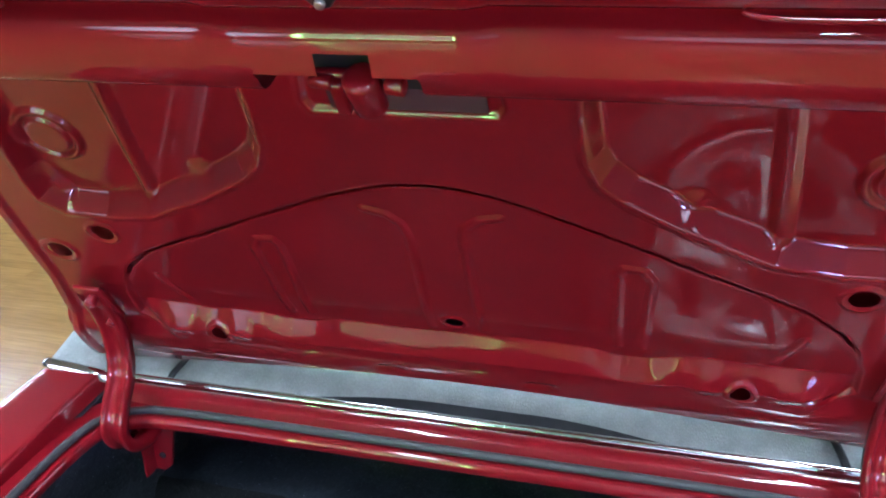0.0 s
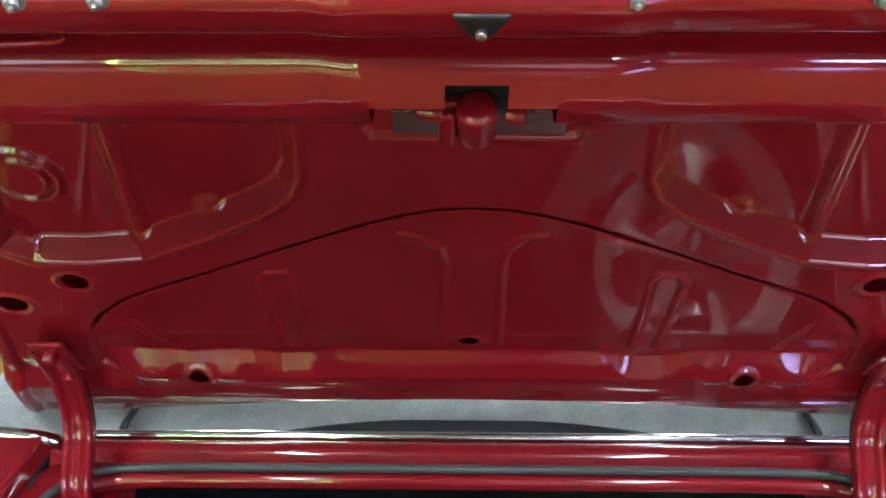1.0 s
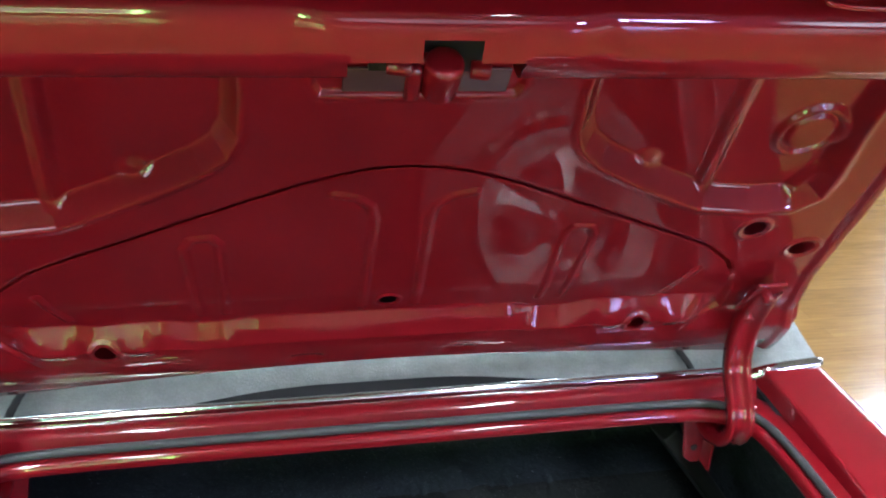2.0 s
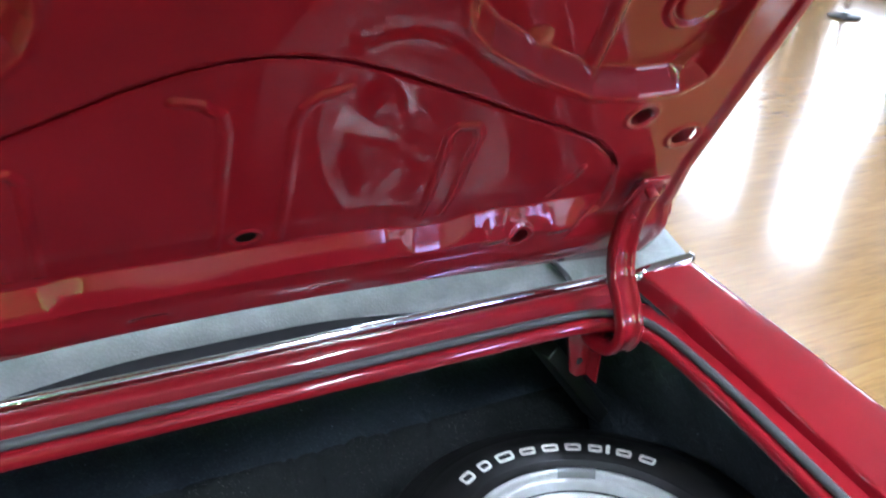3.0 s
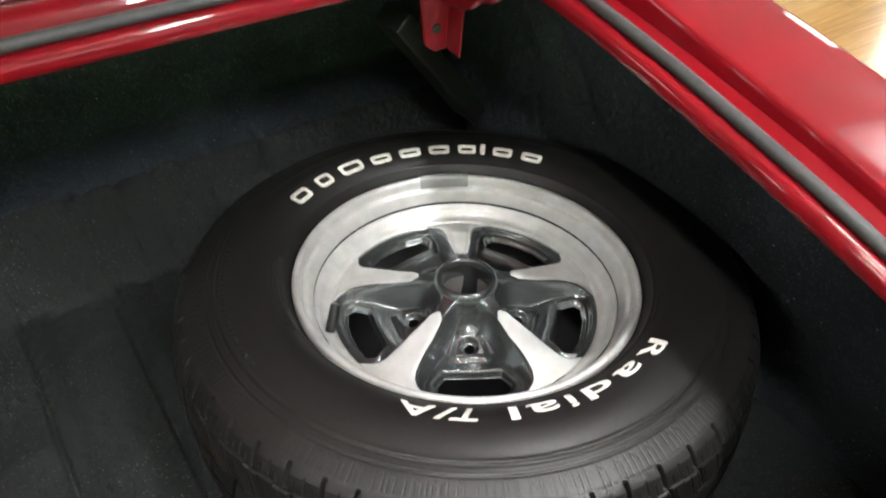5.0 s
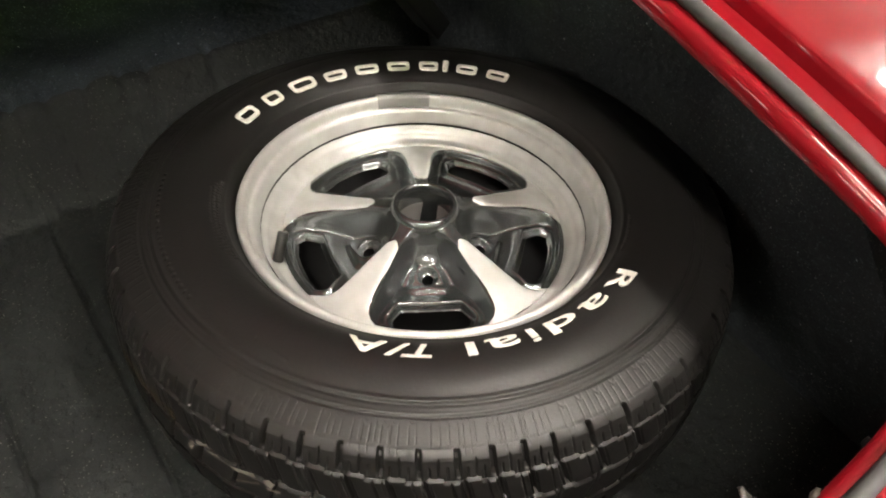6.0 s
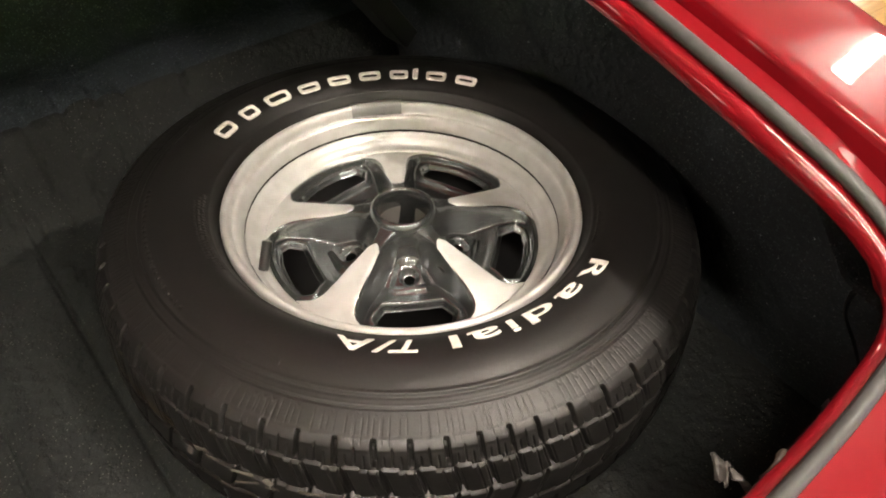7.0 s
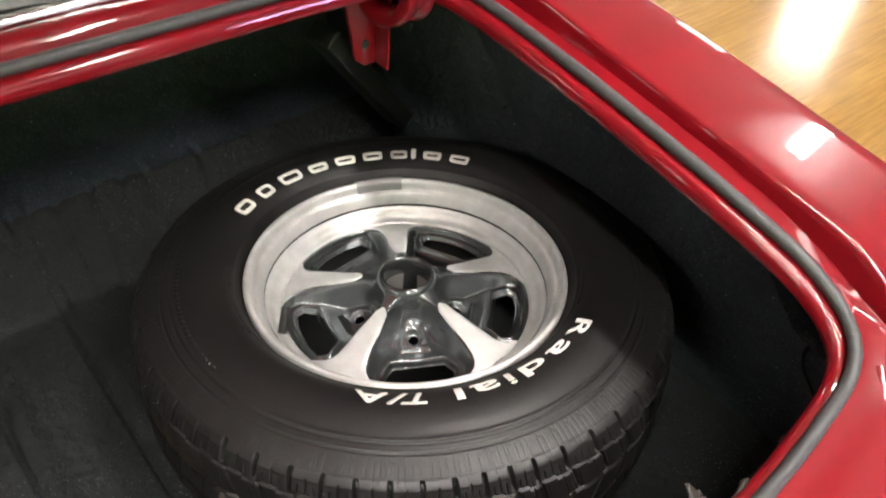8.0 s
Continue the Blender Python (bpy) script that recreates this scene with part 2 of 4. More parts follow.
def ceiling_light(x, y, z=3.88, length=2.4, along_x=False, turn=0.0):
    """A tube hung under the ceiling between two dark fins, open above and below."""
    ob = thing("ceiling_light", "long white fluorescent ceiling light hung from the ceiling", "lamp", (x, y, z), "ceiling lights")
    part("tube", box((0.13, length, 0.03), (0, 0, 0.0), 0.008), TUBE, ob, "glowing white tube", smooth=False)
    for s in (-1, 1):
        part("fin", box((0.012, length + 0.06, 0.05), (s * 0.095, 0, 0.012), 0.003, Matrix.Rotation(radians(-18 * s), 4, "Y")), FIN, ob, "dark metal fin", smooth=False)
        part("end_cap", box((0.20, 0.03, 0.06), (0, s * (length / 2 + 0.03), 0.01), 0.006), FIN, ob, smooth=False)
        part("hanger", rod((0, s * length * 0.4, 0.016), (0, s * length * 0.4, 4.2 - z), 0.006, 8), FIN, ob, "thin hanging rod")
    ob.rotation_euler = (0, 0, radians(turn - 90 if along_x else turn))
    return ob


for x, y in ((-6.9, -1.7), (6.5, -2.7), (-6.5, 4.6), (-1.9, 5.4), (1.9, 5.4), (6.5, 4.6)):
    ceiling_light(x, y)
ceiling_light(1.1, -1.9, length=3.4)
ceiling_light(-1.0, -2.0, length=2.4)
ceiling_light(5.75, 0.50, length=2.6, along_x=True, turn=9)


def window(name, x, y, width, z0, z1):
    ob = thing(name, "tall bright show room window in daylight", "window", (x, y, 0), kind="structure")
    part("pane", box((0.02, width, z1 - z0), (0, 0, (z0 + z1) / 2)), DAY, ob, "bright glazing", smooth=False)
    for s in (-1, 1):
        part("frame", box((0.06, 0.08, z1 - z0 + 0.16), (-0.01 * math.copysign(1, x), s * (width / 2 + 0.04), (z0 + z1) / 2), 0.01), CEIL, ob, smooth=False)
        part("frame", box((0.06, width, 0.08), (-0.01 * math.copysign(1, x), 0, (z0 + z1) / 2 + s * ((z1 - z0) / 2 + 0.04)), 0.01), CEIL, ob, smooth=False)


for i, (x, y, width, z0, z1) in enumerate(((9.98, 3.4, 0.8, 2.55, 4.08), (9.98, 5.15, 0.55, 1.1, 2.75), (9.98, 6.75, 1.1, 0.5, 1.95), (9.98, 6.9, 1.0, 2.4, 4.08), (9.98, 8.9, 1.3, 2.2, 4.08), (9.98, 8.9, 1.0, 0.5, 1.9),
                                           (-9.98, 3.6, 1.6, 0.3, 2.9), (-9.98, 6.2, 1.6, 0.3, 2.9))):
    window("window_%d" % (i + 1), x, y, width, z0, z1)


def ceiling_beam(name, y, width):
    tagged(part(name, box((19.9, width, 0.12), (0, y, 4.136), 0.01), WALL, None, smooth=False), "dark painted beam under the show room ceiling", "beam", kind="structure")


ceiling_beam("beam_1", 1.45, 0.16)
ceiling_beam("beam_2", 0.78, 0.10)
ceiling_beam("beam_3", 2.6, 0.12)


def barrier_post(x, y):
    ob = thing("barrier_post", "chrome barrier post on a round black base", "barrier post", (x, y, 0), "barrier posts")
    part("base", grid_mesh("base", lathe([(0.0, 0.0), (0.17, 0.0), (0.175, 0.012), (0.16, 0.03), (0.05, 0.045), (0.0, 0.047)], 40), closed_i=True), BLACK, ob, "black domed base")
    part("post", grid_mesh("post", lathe([(0.032, 0.044), (0.032, 0.90), (0.036, 0.905), (0.036, 0.93), (0.028, 0.955), (0.0, 0.96)], 24), closed_i=True), CHROME, ob, "polished chrome post")
    part("collar", grid_mesh("collar", lathe([(0.032, 0.046), (0.046, 0.048), (0.048, 0.06), (0.040, 0.075), (0.032, 0.078)], 24), closed_i=True), CHROME, ob)


barrier_post(7.6, 5.3)
barrier_post(8.15, 6.4)


def soft_glow(name, colour, strength, w, h):
    """A lit panel that is brightest in its middle, with blotches of its printed picture."""
    m = glow(name, colour, strength)
    tc = m.node_tree.nodes.new("ShaderNodeTexCoord")
    mp = m.node_tree.nodes.new("ShaderNodeMapping")
    mp.inputs["Scale"].default_value = (1.75 / w, 0.0, 1.75 / h)
    link(m, tc, "Object", mp, "Vector")
    g = m.node_tree.nodes.new("ShaderNodeTexGradient")
    g.gradient_type = "SPHERICAL"
    link(m, mp, "Vector", g, "Vector")
    fall = ramp(m, g, "Fac", [(0.0, (0.03, 0.03, 0.03)), (0.45, colour)])
    blot = ramp(m, noise_node(m, 1.6, 2.0), "Fac", [(0.35, (0.45, 0.42, 0.43)), (0.60, (1, 1, 1))])
    mix = m.node_tree.nodes.new("ShaderNodeMix")
    mix.data_type, mix.blend_type = "RGBA", "MULTIPLY"
    mix.inputs["Factor"].default_value = 1.0
    m.node_tree.links.new(fall.outputs["Color"], mix.inputs[6])
    m.node_tree.links.new(blot.outputs["Color"], mix.inputs[7])
    m.node_tree.links.new(mix.outputs[2], bsdf(m).inputs["Emission Color"])
    return m


def light_box(x, z, w, h, colour, strength, label):
    ob = thing("light_box", label, "light box", (x, -8.9, z), "light boxes")
    part("case", box((w + 0.1, 0.16, h + 0.1), (0, -0.02, 0), 0.02), DARK, ob, smooth=False)
    part("screen", box((w, 0.02, h), (0, 0.075, 0), 0.005), soft_glow("lit_panel", colour, strength, w, h), ob, "softly glowing screen", smooth=False)


def neon_frame(x, z, w, h, tube):
    ob = thing("neon_frame", "green neon frame round a dim panel on the wall", "neon sign", (x, -8.9, z))
    part("panel", box((w, 0.10, h), (0, -0.05, 0), 0.01), soft_glow("dim_panel", (1.0, 0.72, 0.74), 4.0, w * 1.4, h * 1.4), ob, "dim rosy panel", smooth=False)
    for s in (-1, 1):
        part("tube", rod((-w / 2, 0.06, s * h / 2), (w / 2, 0.06, s * h / 2), tube, 12), NEON, ob, "glowing green tube")
        part("tube", rod((s * w / 2, 0.06, -h / 2), (s * w / 2, 0.06, h / 2), tube, 12), NEON, ob, "glowing green tube")


neon_frame(-2.75, 2.0, 2.3, 1.9, 0.05)
light_box(-5.4, 2.0, 2.8, 2.6, (1.0, 0.88, 0.90), 8.0, "white glowing light box on the show room wall")
light_box(1.45, 2.0, 3.2, 2.4, (1.0, 0.86, 0.88), 2.6, "dim white light box on the show room wall")
light_box(4.4, 2.0, 1.1, 1.1, (0.60, 0.54, 1.0), 105.0, "violet glowing light box on the show room wall")
light_box(7.0, 2.0, 2.4, 2.6, (1.0, 0.90, 0.95), 10.0, "white glowing light box on the show room wall")


# ---- the car: shell round the boot ----
car = thing("car", "red classic car with open boot lid and dark grey vinyl roof", "car")

HALF = [(0, 0.062, 0.953), (0.25, 0.062, 0.953), (0.45, 0.060, 0.953), (0.52, 0.047, 0.954), (0.556, 0.012, 0.955), (0.570, -0.05, 0.952), (0.571, -0.18, 0.944),
        (0.569, -0.32, 0.931), (0.569, -0.42, 0.918), (0.574, -0.49, 0.900), (0.571, -0.54, 0.876), (0.548, -0.566, 0.857), (0.49, -0.578, 0.842),
        (0.40, -0.586, 0.830), (0.2, -0.594, 0.822), (0, -0.597, 0.820)]


def ring():
    half = spline(HALF, 120)
    left = half[-2:0:-1] * np.array([-1, 1, 1])
    loop = np.vstack([half, left])
    tan = np.roll(loop, -1, axis=0) - np.roll(loop, 1, axis=0)
    out = np.stack([tan[:, 1] * -1, tan[:, 0], 0 * tan[:, 0]], -1)
    out /= np.linalg.norm(out, axis=1)[:, None]
    c = loop.mean(0)
    if ((loop - c) * out).sum() < 0:
        out = -out
    return loop, out


LOOP, OUT = ring()


def sweep_ring(profile):
    """Offsets (outward, up) swept round the boot opening."""
    pr = np.array(profile, float)
    return LOOP[:, None, :] + OUT[:, None, :] * pr[None, :, 0:1] + np.array([0, 0, 1.0])[None, None, :] * pr[None, :, 1:2]


def shell():
    lip = [(-0.004, -0.030), (-0.011, -0.0285), (-0.0155, -0.024), (-0.0165, -0.017), (-0.0145, -0.010), (-0.010, -0.0065), (-0.005, -0.007), (0.004, -0.0085), (0.012, -0.0110), (0.022, -0.0100), (0.034, -0.0085)]
    part("opening_lip", grid_mesh("opening_lip", sweep_ring(lip), closed_i=True), RED, car, "glossy red rolled lip of the boot opening")
    th = np.linspace(0, 2 * math.pi, 14, endpoint=False)
    seal = np.stack([0.0062 * np.cos(th), -0.001 + 0.0062 * np.sin(th)], -1)
    part("seal", grid_mesh("seal", sweep_ring(seal), closed_i=True, closed_j=True), SEAL, car, "grey rubber weather seal")


shell()


def gap_z(y):
    return 0.978 + 0.122 * y


def quarter(sg):
    ys = np.concatenate([np.linspace(0.0885, -0.46, 40), np.linspace(-0.48, -0.66, 14)])
    P = []
    for y in ys:
        g = gap_z(y) - 1.6 * max(0.0, -0.5 - y) ** 1.5
        x = 0.612 - 0.006 * max(0, (y + 0.02) / 0.1)
        w = float(np.interp(y, [-0.66, -0.45, -0.33, -0.25, -0.15, -0.03, 0.095], [0.742, 0.742, 0.7395, 0.7365, 0.7295, 0.718, 0.7065])) - x
        low = 0.07 * min(1.0, max(0.0, (-0.44 - y) / 0.08))
        pr = [(x - 0.006, g - 0.030 - low), (x - 0.004, g - 0.022), (x - 0.0025, g - 0.008), (x - 0.0018, g - 0.0024), (x, g - 0.0005), (x + 0.004, g + 0.0002), (x + 0.12 * w, g + 0.0007), (x + 0.25 * w, g + 0.0012), (x + 0.4 * w, g + 0.0016), (x + 0.6 * w, g + 0.0019), (x + 0.8 * w, g + 0.0017), (x + w - 0.009, g + 0.0008), (x + w - 0.0037, g - 0.0012), (x + w - 0.001, g - 0.0042), (x + w, g - 0.010),
              (x + w + 0.002, g - 0.035), (x + w + 0.03, g - 0.12), (x + w + 0.06, g - 0.25), (x + w + 0.06, g - 0.40), (x + w + 0.04, g - 0.55), (x + w - 0.01, g - 0.70)]
        P.append([(sg * a, y, b) for a, b in pr])
    part("quarter_panel", grid_mesh("quarter_panel", np.array(P)), RED, car, "glossy red rear quarter panel")


quarter(1)
quarter(-1)


def cowl():
    prof = [(0.066, 0.938), (0.074, 0.940), (0.079, 0.946), (0.083, 0.956), (0.090, 0.963), (0.099, 0.965), (0.108, 0.963), (0.114, 0.957), (0.116, 0.945)]
    xs = np.linspace(-0.60, 0.60, 60)
    part("sill", grid_mesh("sill", np.array([[(x, y, z) for y, z in prof] for x in xs])), RED, car, "glossy red rounded sill under the rear window")
    prof = [(0.1165, 0.945), (0.1165, 0.962), (0.119, 0.968), (0.124, 0.969), (0.128, 0.966), (0.130, 0.958), (0.130, 0.945)]
    part("trim_strip", grid_mesh("trim_strip", np.array([[(x, y, z) for y, z in prof] for x in xs])), CHROME, car, "bright chrome trim strip")
    # real thin gutter, made wider so its black also paints the shade there
    prof = [(0.130, 0.950), (0.132, 0.940), (0.165, 0.938), (0.210, 0.944)]
    part("gutter", grid_mesh("gutter", np.array([[(x, y, z) for y, z in prof] for x in xs])), DARK, car, "black gutter, widened to stand in for shade by the vinyl")


cowl()


def vinyl_roof():
    xs = np.linspace(-0.765, 0.765, 161)
    P = []
    for x in xs:
        a = abs(x)
        f = max(0.0, min(1.0, (a - 0.53) / 0.09))
        f = f * f * (3 - 2 * f)
        k = max(0.0, min(1.0, (a - 0.08) / 0.44))
        y0 = (0.189 - 0.053 * k * k * (3 - 2 * k)) * (1 - f) + (0.0860 + 0.004 * (a - 0.61)) * f
        z0 = 0.953 * (1 - f) + 0.986 * f
        g = step(a - 0.44, 0.16)
        row = []
        for s in np.linspace(0, 1, 60) ** 1.8:
            y = y0 + s * (0.75 - y0)
            z = z0 + 0.42 * (y - y0) * (1 - 0.25 * s) * (1 - 0.5 * f) - 1.2 * max(0, a - 0.745) ** 1.5 * (1 + 3 * s)
            z -= 0.016 * math.exp(-((y - y0) / 0.012)) * (1 - f)
            z -= 0.005 * math.exp(-((a - 0.512 + 0.33 * (y - y0)) / 0.006) ** 2)
            q = max(0.0, min(1.0, (a - 0.55) / 0.215))
            z += 0.20 * (1 - g) * step(y - 0.60, 0.5)
            row.append((math.copysign(a + (0.711 + 0.13 * (y - 0.085) - 0.765) * q * q * (3 - 2 * q), x), y, z))
        ex, ey, ez = row[-1]
        P.append(row + [(ex, y, ez + dz * (1 - g) - 0.1 * g * (y - ey)) for y, dz in ((0.85, 0.045), (0.95, 0.075), (1.1, 0.095), (1.35, 0.10), (1.7, 0.095))])
    part("vinyl_roof", grid_mesh("vinyl_roof", np.array(P)), VINYL, car, "grained dark grey vinyl roof covering")
    for sg in (-1, 1):
        line = spline([(0.520, 0.139, 0.946), (0.516, 0.149, 0.957), (0.508, 0.172, 0.968), (0.497, 0.205, 0.981), (0.484, 0.25, 0.998), (0.470, 0.32, 1.022)], 24)
        th = np.linspace(0, 2 * math.pi, 8, endpoint=False)
        part("vinyl_seam", grid_mesh("vinyl_seam", np.array([[(sg * (p[0] + 0.0065 * math.cos(q)), p[1], p[2] + 0.0030 + 0.0040 * math.sin(q)) for q in th] for p in line]), closed_j=True), BLACK, car, "dark folded seam in the vinyl")
        line = spline([(0.585, 0.094, 0.972), (0.607, 0.088, 0.983), (0.645, 0.0865, 0.9890), (0.680, 0.0845, 0.9930), (0.7005, 0.0845, 0.9945), (0.7085, 0.091, 0.9900)], 24)
        prof = [(-0.010, -0.005), (-0.0095, 0.003), (-0.006, 0.0065), (0.003, 0.0070), (0.0065, 0.004), (0.0070, -0.004)]
        part("corner_trim", grid_mesh("corner_trim", np.array([[(sg * p[0], p[1] + a, p[2] + b) for a, b in prof] for p in line])), CHROME, car, "chrome trim along the vinyl edge")


vinyl_roof()


def tail():
    sel = [i for i in range(len(LOOP)) if LOOP[i][1] < -0.552]
    sel.sort(key=lambda i: -LOOP[i][0])
    pr = [(0.030, -0.010), (0.036, -0.0082), (0.05, -0.0095), (0.07, -0.0135), (0.09, -0.017), (0.11, -0.024), (0.13, -0.045), (0.14, -0.08), (0.145, -0.2), (0.14, -0.45)]
    P = []
    for i in sel:
        P.append([tuple(LOOP[i] + OUT[i] * a * (0.5 + 0.5 * min(1.0, (-0.552 - LOOP[i][1]) / 0.02)) + np.array([0, 0, b])) for a, b in pr])
    part("tail_panel", grid_mesh("tail_panel", np.array(P)), RED, car, "glossy red tail panel")
    for sg in (-1, 1):
        pick = [i for i in range(len(LOOP)) if -0.575 < LOOP[i][1] < 0.05 and LOOP[i][0] * sg > 0.3]
        pick.sort(key=lambda i: -LOOP[i][1])
        edge = [(0.030, -0.0098), (0.036, -0.0088), (0.050, -0.0092), (0.066, -0.012), (0.080, -0.018), (0.088, -0.030)]
        P = [[tuple(LOOP[i] + OUT[i] * a + np.array([0, 0, b])) for a, b in edge] for i in pick]
        part("side_ledge", grid_mesh("side_ledge", np.array(P)), RED, car, "glossy red ledge along the boot opening")

    for sg in (-1, 1):
        line = spline([(0.545, -0.612, 0.818), (0.548, -0.622, 0.812), (0.566, -0.630, 0.808), (0.588, -0.622, 0.812), (0.592, -0.604, 0.822), (0.580, -0.596, 0.827), (0.560, -0.600, 0.825), (0.545, -0.612, 0.818)], 40)
        th = np.linspace(0, 2 * math.pi, 8, endpoint=False)
        part("embossed_loop", grid_mesh("embossed_loop", np.array([[(sg * (p[0] + 0.003 * math.cos(q)), p[1], p[2] + 0.003 * math.sin(q)) for q in th] for p in line[:-1]]), closed_i=True, closed_j=True), RED, car)


tail()


def liner():
    rng = np.random.default_rng(3)
    xs, ys = np.linspace(-0.75, 0.75, 700), np.linspace(-0.60, 0.62, 180)
    X, Y = np.meshgrid(xs, ys, indexing="ij")
    Z = np.full(X.shape, 0.0)
    hump = step(Y - 0.282, 0.075) * 0.128
    corr = sum(-0.007 * np.exp(-((X - x0) / 0.006) ** 2) for x0 in (-0.42, -0.25, -0.08, 0.095, 0.1145, 0.1555, 0.205, 0.25, 0.286, 0.37)) * np.exp(-((Y - 0.285) / 0.06) ** 4)
    for rib in (0.101, -0.020, -0.205, -0.33):
        corr = corr + (-0.007 * np.exp(-((X - rib) / 0.0034) ** 2) + 0.007 * np.exp(-((X - rib - 0.021) / 0.013) ** 2)) * step(0.27 - Y, 0.06) * step(Y + 0.35, 0.1)
    Z = 0.468 + 0.03 * np.clip((-Y) / 0.6, -0.4, 1) + hump + corr + 0.25 * step(Y - 0.52, 0.2)
    for _ in range(14):
        a, b, c, d = rng.uniform(-0.7, 0.7), rng.uniform(-0.6, 0.4), rng.uniform(0, 3.14), rng.uniform(0.01, 0.03)
        u = (X - a) * math.cos(c) + (Y - b) * math.sin(c)
        v = -(X - a) * math.sin(c) + (Y - b) * math.cos(c)
        Z = Z + 0.007 * np.exp(-(u / d) ** 2 - (v / 0.18) ** 2)
    G, cut = np.stack([X, Y, Z], -1), int(np.searchsorted(ys, 0.315))
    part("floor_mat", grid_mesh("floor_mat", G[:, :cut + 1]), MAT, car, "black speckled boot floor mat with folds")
    part("shelf_mat", grid_mesh("shelf_mat", G[:, cut:]), SHELF, car, "dusty dark blue-grey mat on the raised shelf, lightened for missing light")
    for sg in (-1, 1):
        P = []
        for y in np.linspace(-0.60, 0.62, 120):
            top = gap_z(y) - 0.08 * min(1.0, max(0.0, (-0.40 - y) / 0.10))
            row = []
            for q in np.linspace(0, 1, 44):
                z = 0.45 + q * (top - 0.03 - 0.45)
                d = (y - 0.035) * 0.745 - (z - 0.69) * 0.667
                arch = 0.022 / (1 + math.exp(-d / 0.012)) - 0.008 * math.exp(-((d + 0.012) / 0.010) ** 2)
                row.append((sg * (0.742 - 0.02 * q - arch + 0.004 * math.sin(9 * y + 4 * q)), y, z))
            P.append(row + [(sg * 0.60, y, top - 0.035)])
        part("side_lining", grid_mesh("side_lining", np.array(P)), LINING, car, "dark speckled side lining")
    P = [[(x, 0.60 - 0.38 * s, 0.62 + 0.33 * s) for s in np.linspace(0, 1, 12)] for x in np.linspace(-0.745, 0.745, 30)]
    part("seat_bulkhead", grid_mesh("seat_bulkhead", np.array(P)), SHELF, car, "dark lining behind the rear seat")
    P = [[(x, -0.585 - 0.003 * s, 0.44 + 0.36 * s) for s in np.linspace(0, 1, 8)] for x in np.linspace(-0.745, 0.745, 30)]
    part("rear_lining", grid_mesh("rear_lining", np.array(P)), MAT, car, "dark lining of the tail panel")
    part("underbody", box((1.50, 1.2, 0.06), (0, 0.0, 0.40), 0.02), DARK, car)


liner()


def road_wheel(sg):
    rw = new("road_wheel")
    rw.parent = car
    rw.matrix_local = pose(sg * 0.68, 0.82, 0.328, 0, 90, 0)
    prof = [(0.19, 0.09), (0.21, 0.105), (0.26, 0.11), (0.31, 0.09), (0.327, 0.06), (0.328, 0.0), (0.327, -0.06), (0.31, -0.09), (0.26, -0.11), (0.21, -0.105), (0.19, -0.09)]
    part("tyre", grid_mesh("tyre", lathe(prof, 64), closed_i=True), TYRE, rw)
    part("rim", grid_mesh("rim", lathe([(0.0, 0.03), (0.1, 0.04), (0.16, 0.05), (0.19, 0.09), (0.19, -0.09), (0.0, -0.05)], 48), closed_i=True), SILVER, rw)


road_wheel(1)
road_wheel(-1)


def odds():
    a, b = Vector((0.495, 0.155, 0.83)), Vector((0.657, 0.190, 0.617))
    d = b - a
    bm = box((0.046, 0.030, d.length), (0, 0, 0), 0.004)
    bmesh.ops.transform(bm, matrix=Matrix.Translation((a + b) / 2) @ d.to_track_quat("Z", "Y").to_matrix().to_4x4(), verts=bm.verts)
    part("brace", bm, BLACK, car, "dark painted brace under the rear shelf")
    line = spline([(0.722, -0.535, 0.735), (0.705, -0.500, 0.715), (0.698, -0.500, 0.685), (0.700, -0.525, 0.655), (0.698, -0.545, 0.632), (0.70, -0.57, 0.60)], 40)
    th = np.linspace(0, 2 * math.pi, 8, endpoint=False)
    part("cable", grid_mesh("cable", np.array([[(p[0] + 0.003 * math.cos(q), p[1] + 0.003 * math.sin(q), p[2] + 0.002 * math.sin(q)) for q in th] for p in line]), closed_j=True), BLACK, car, "thin black cable")

    bm = box((0.0014, 0.024, 0.010), (0, 0, 0), 0.0005, Matrix.Rotation(radians(-18), 4, "Z"))
    bmesh.ops.translate(bm, vec=(0.470, -0.573, 0.8175), verts=bm.verts)
    part("lip_seam", bm, BLACK, car, "dark seam across the lip")


odds()


def scrap(at, turn, length, width, mat, label):
    ob = thing("lining_scrap", label, "scrap", at)
    rng = np.random.default_rng(8)
    P = []
    for i in range(16):
        f = i / 15
        w = width * (0.35 + 0.65 * math.sin(math.pi * min(1, 0.15 + 0.9 * f))) * (0.94 + 0.12 * rng.random())
        P.append([(f * length, q * w + 0.012 * math.sin(4 * f), 0.016 * math.sin(3.1 * f + 0.6) + 0.010 * abs(q) * math.sin(9 * f) + 0.006 * rng.random()) for q in np.linspace(-0.5, 0.5, 7)])
    ob2 = part("sheet", grid_mesh("sheet", np.array(P)), mat, ob)
    m = ob2.modifiers.new("thickness", "SOLIDIFY")
    m.thickness = 0.0012
    ob.rotation_euler = [radians(v) for v in turn]


scrap((0.398, -0.566, 0.796), (30, -2, -20), 0.044, 0.010, TAN, "crumpled brown scrap of paper by the rear lining")
scrap((0.372, -0.560, 0.791), (-20, 12, -10), 0.026, 0.016, GREYP, "curled grey scrap of plastic by the rear lining")

# ---- boot lid ----
LID_O, LID_V, LID_N = np.array([0, 0.06, 1.109]), np.array([0, -0.577, 0.8167]), np.array([0, -0.8167, -0.577])
lid = new("boot_lid")
lid.parent = car
tagged(lid, "open red boot lid showing its pressed inner panel")


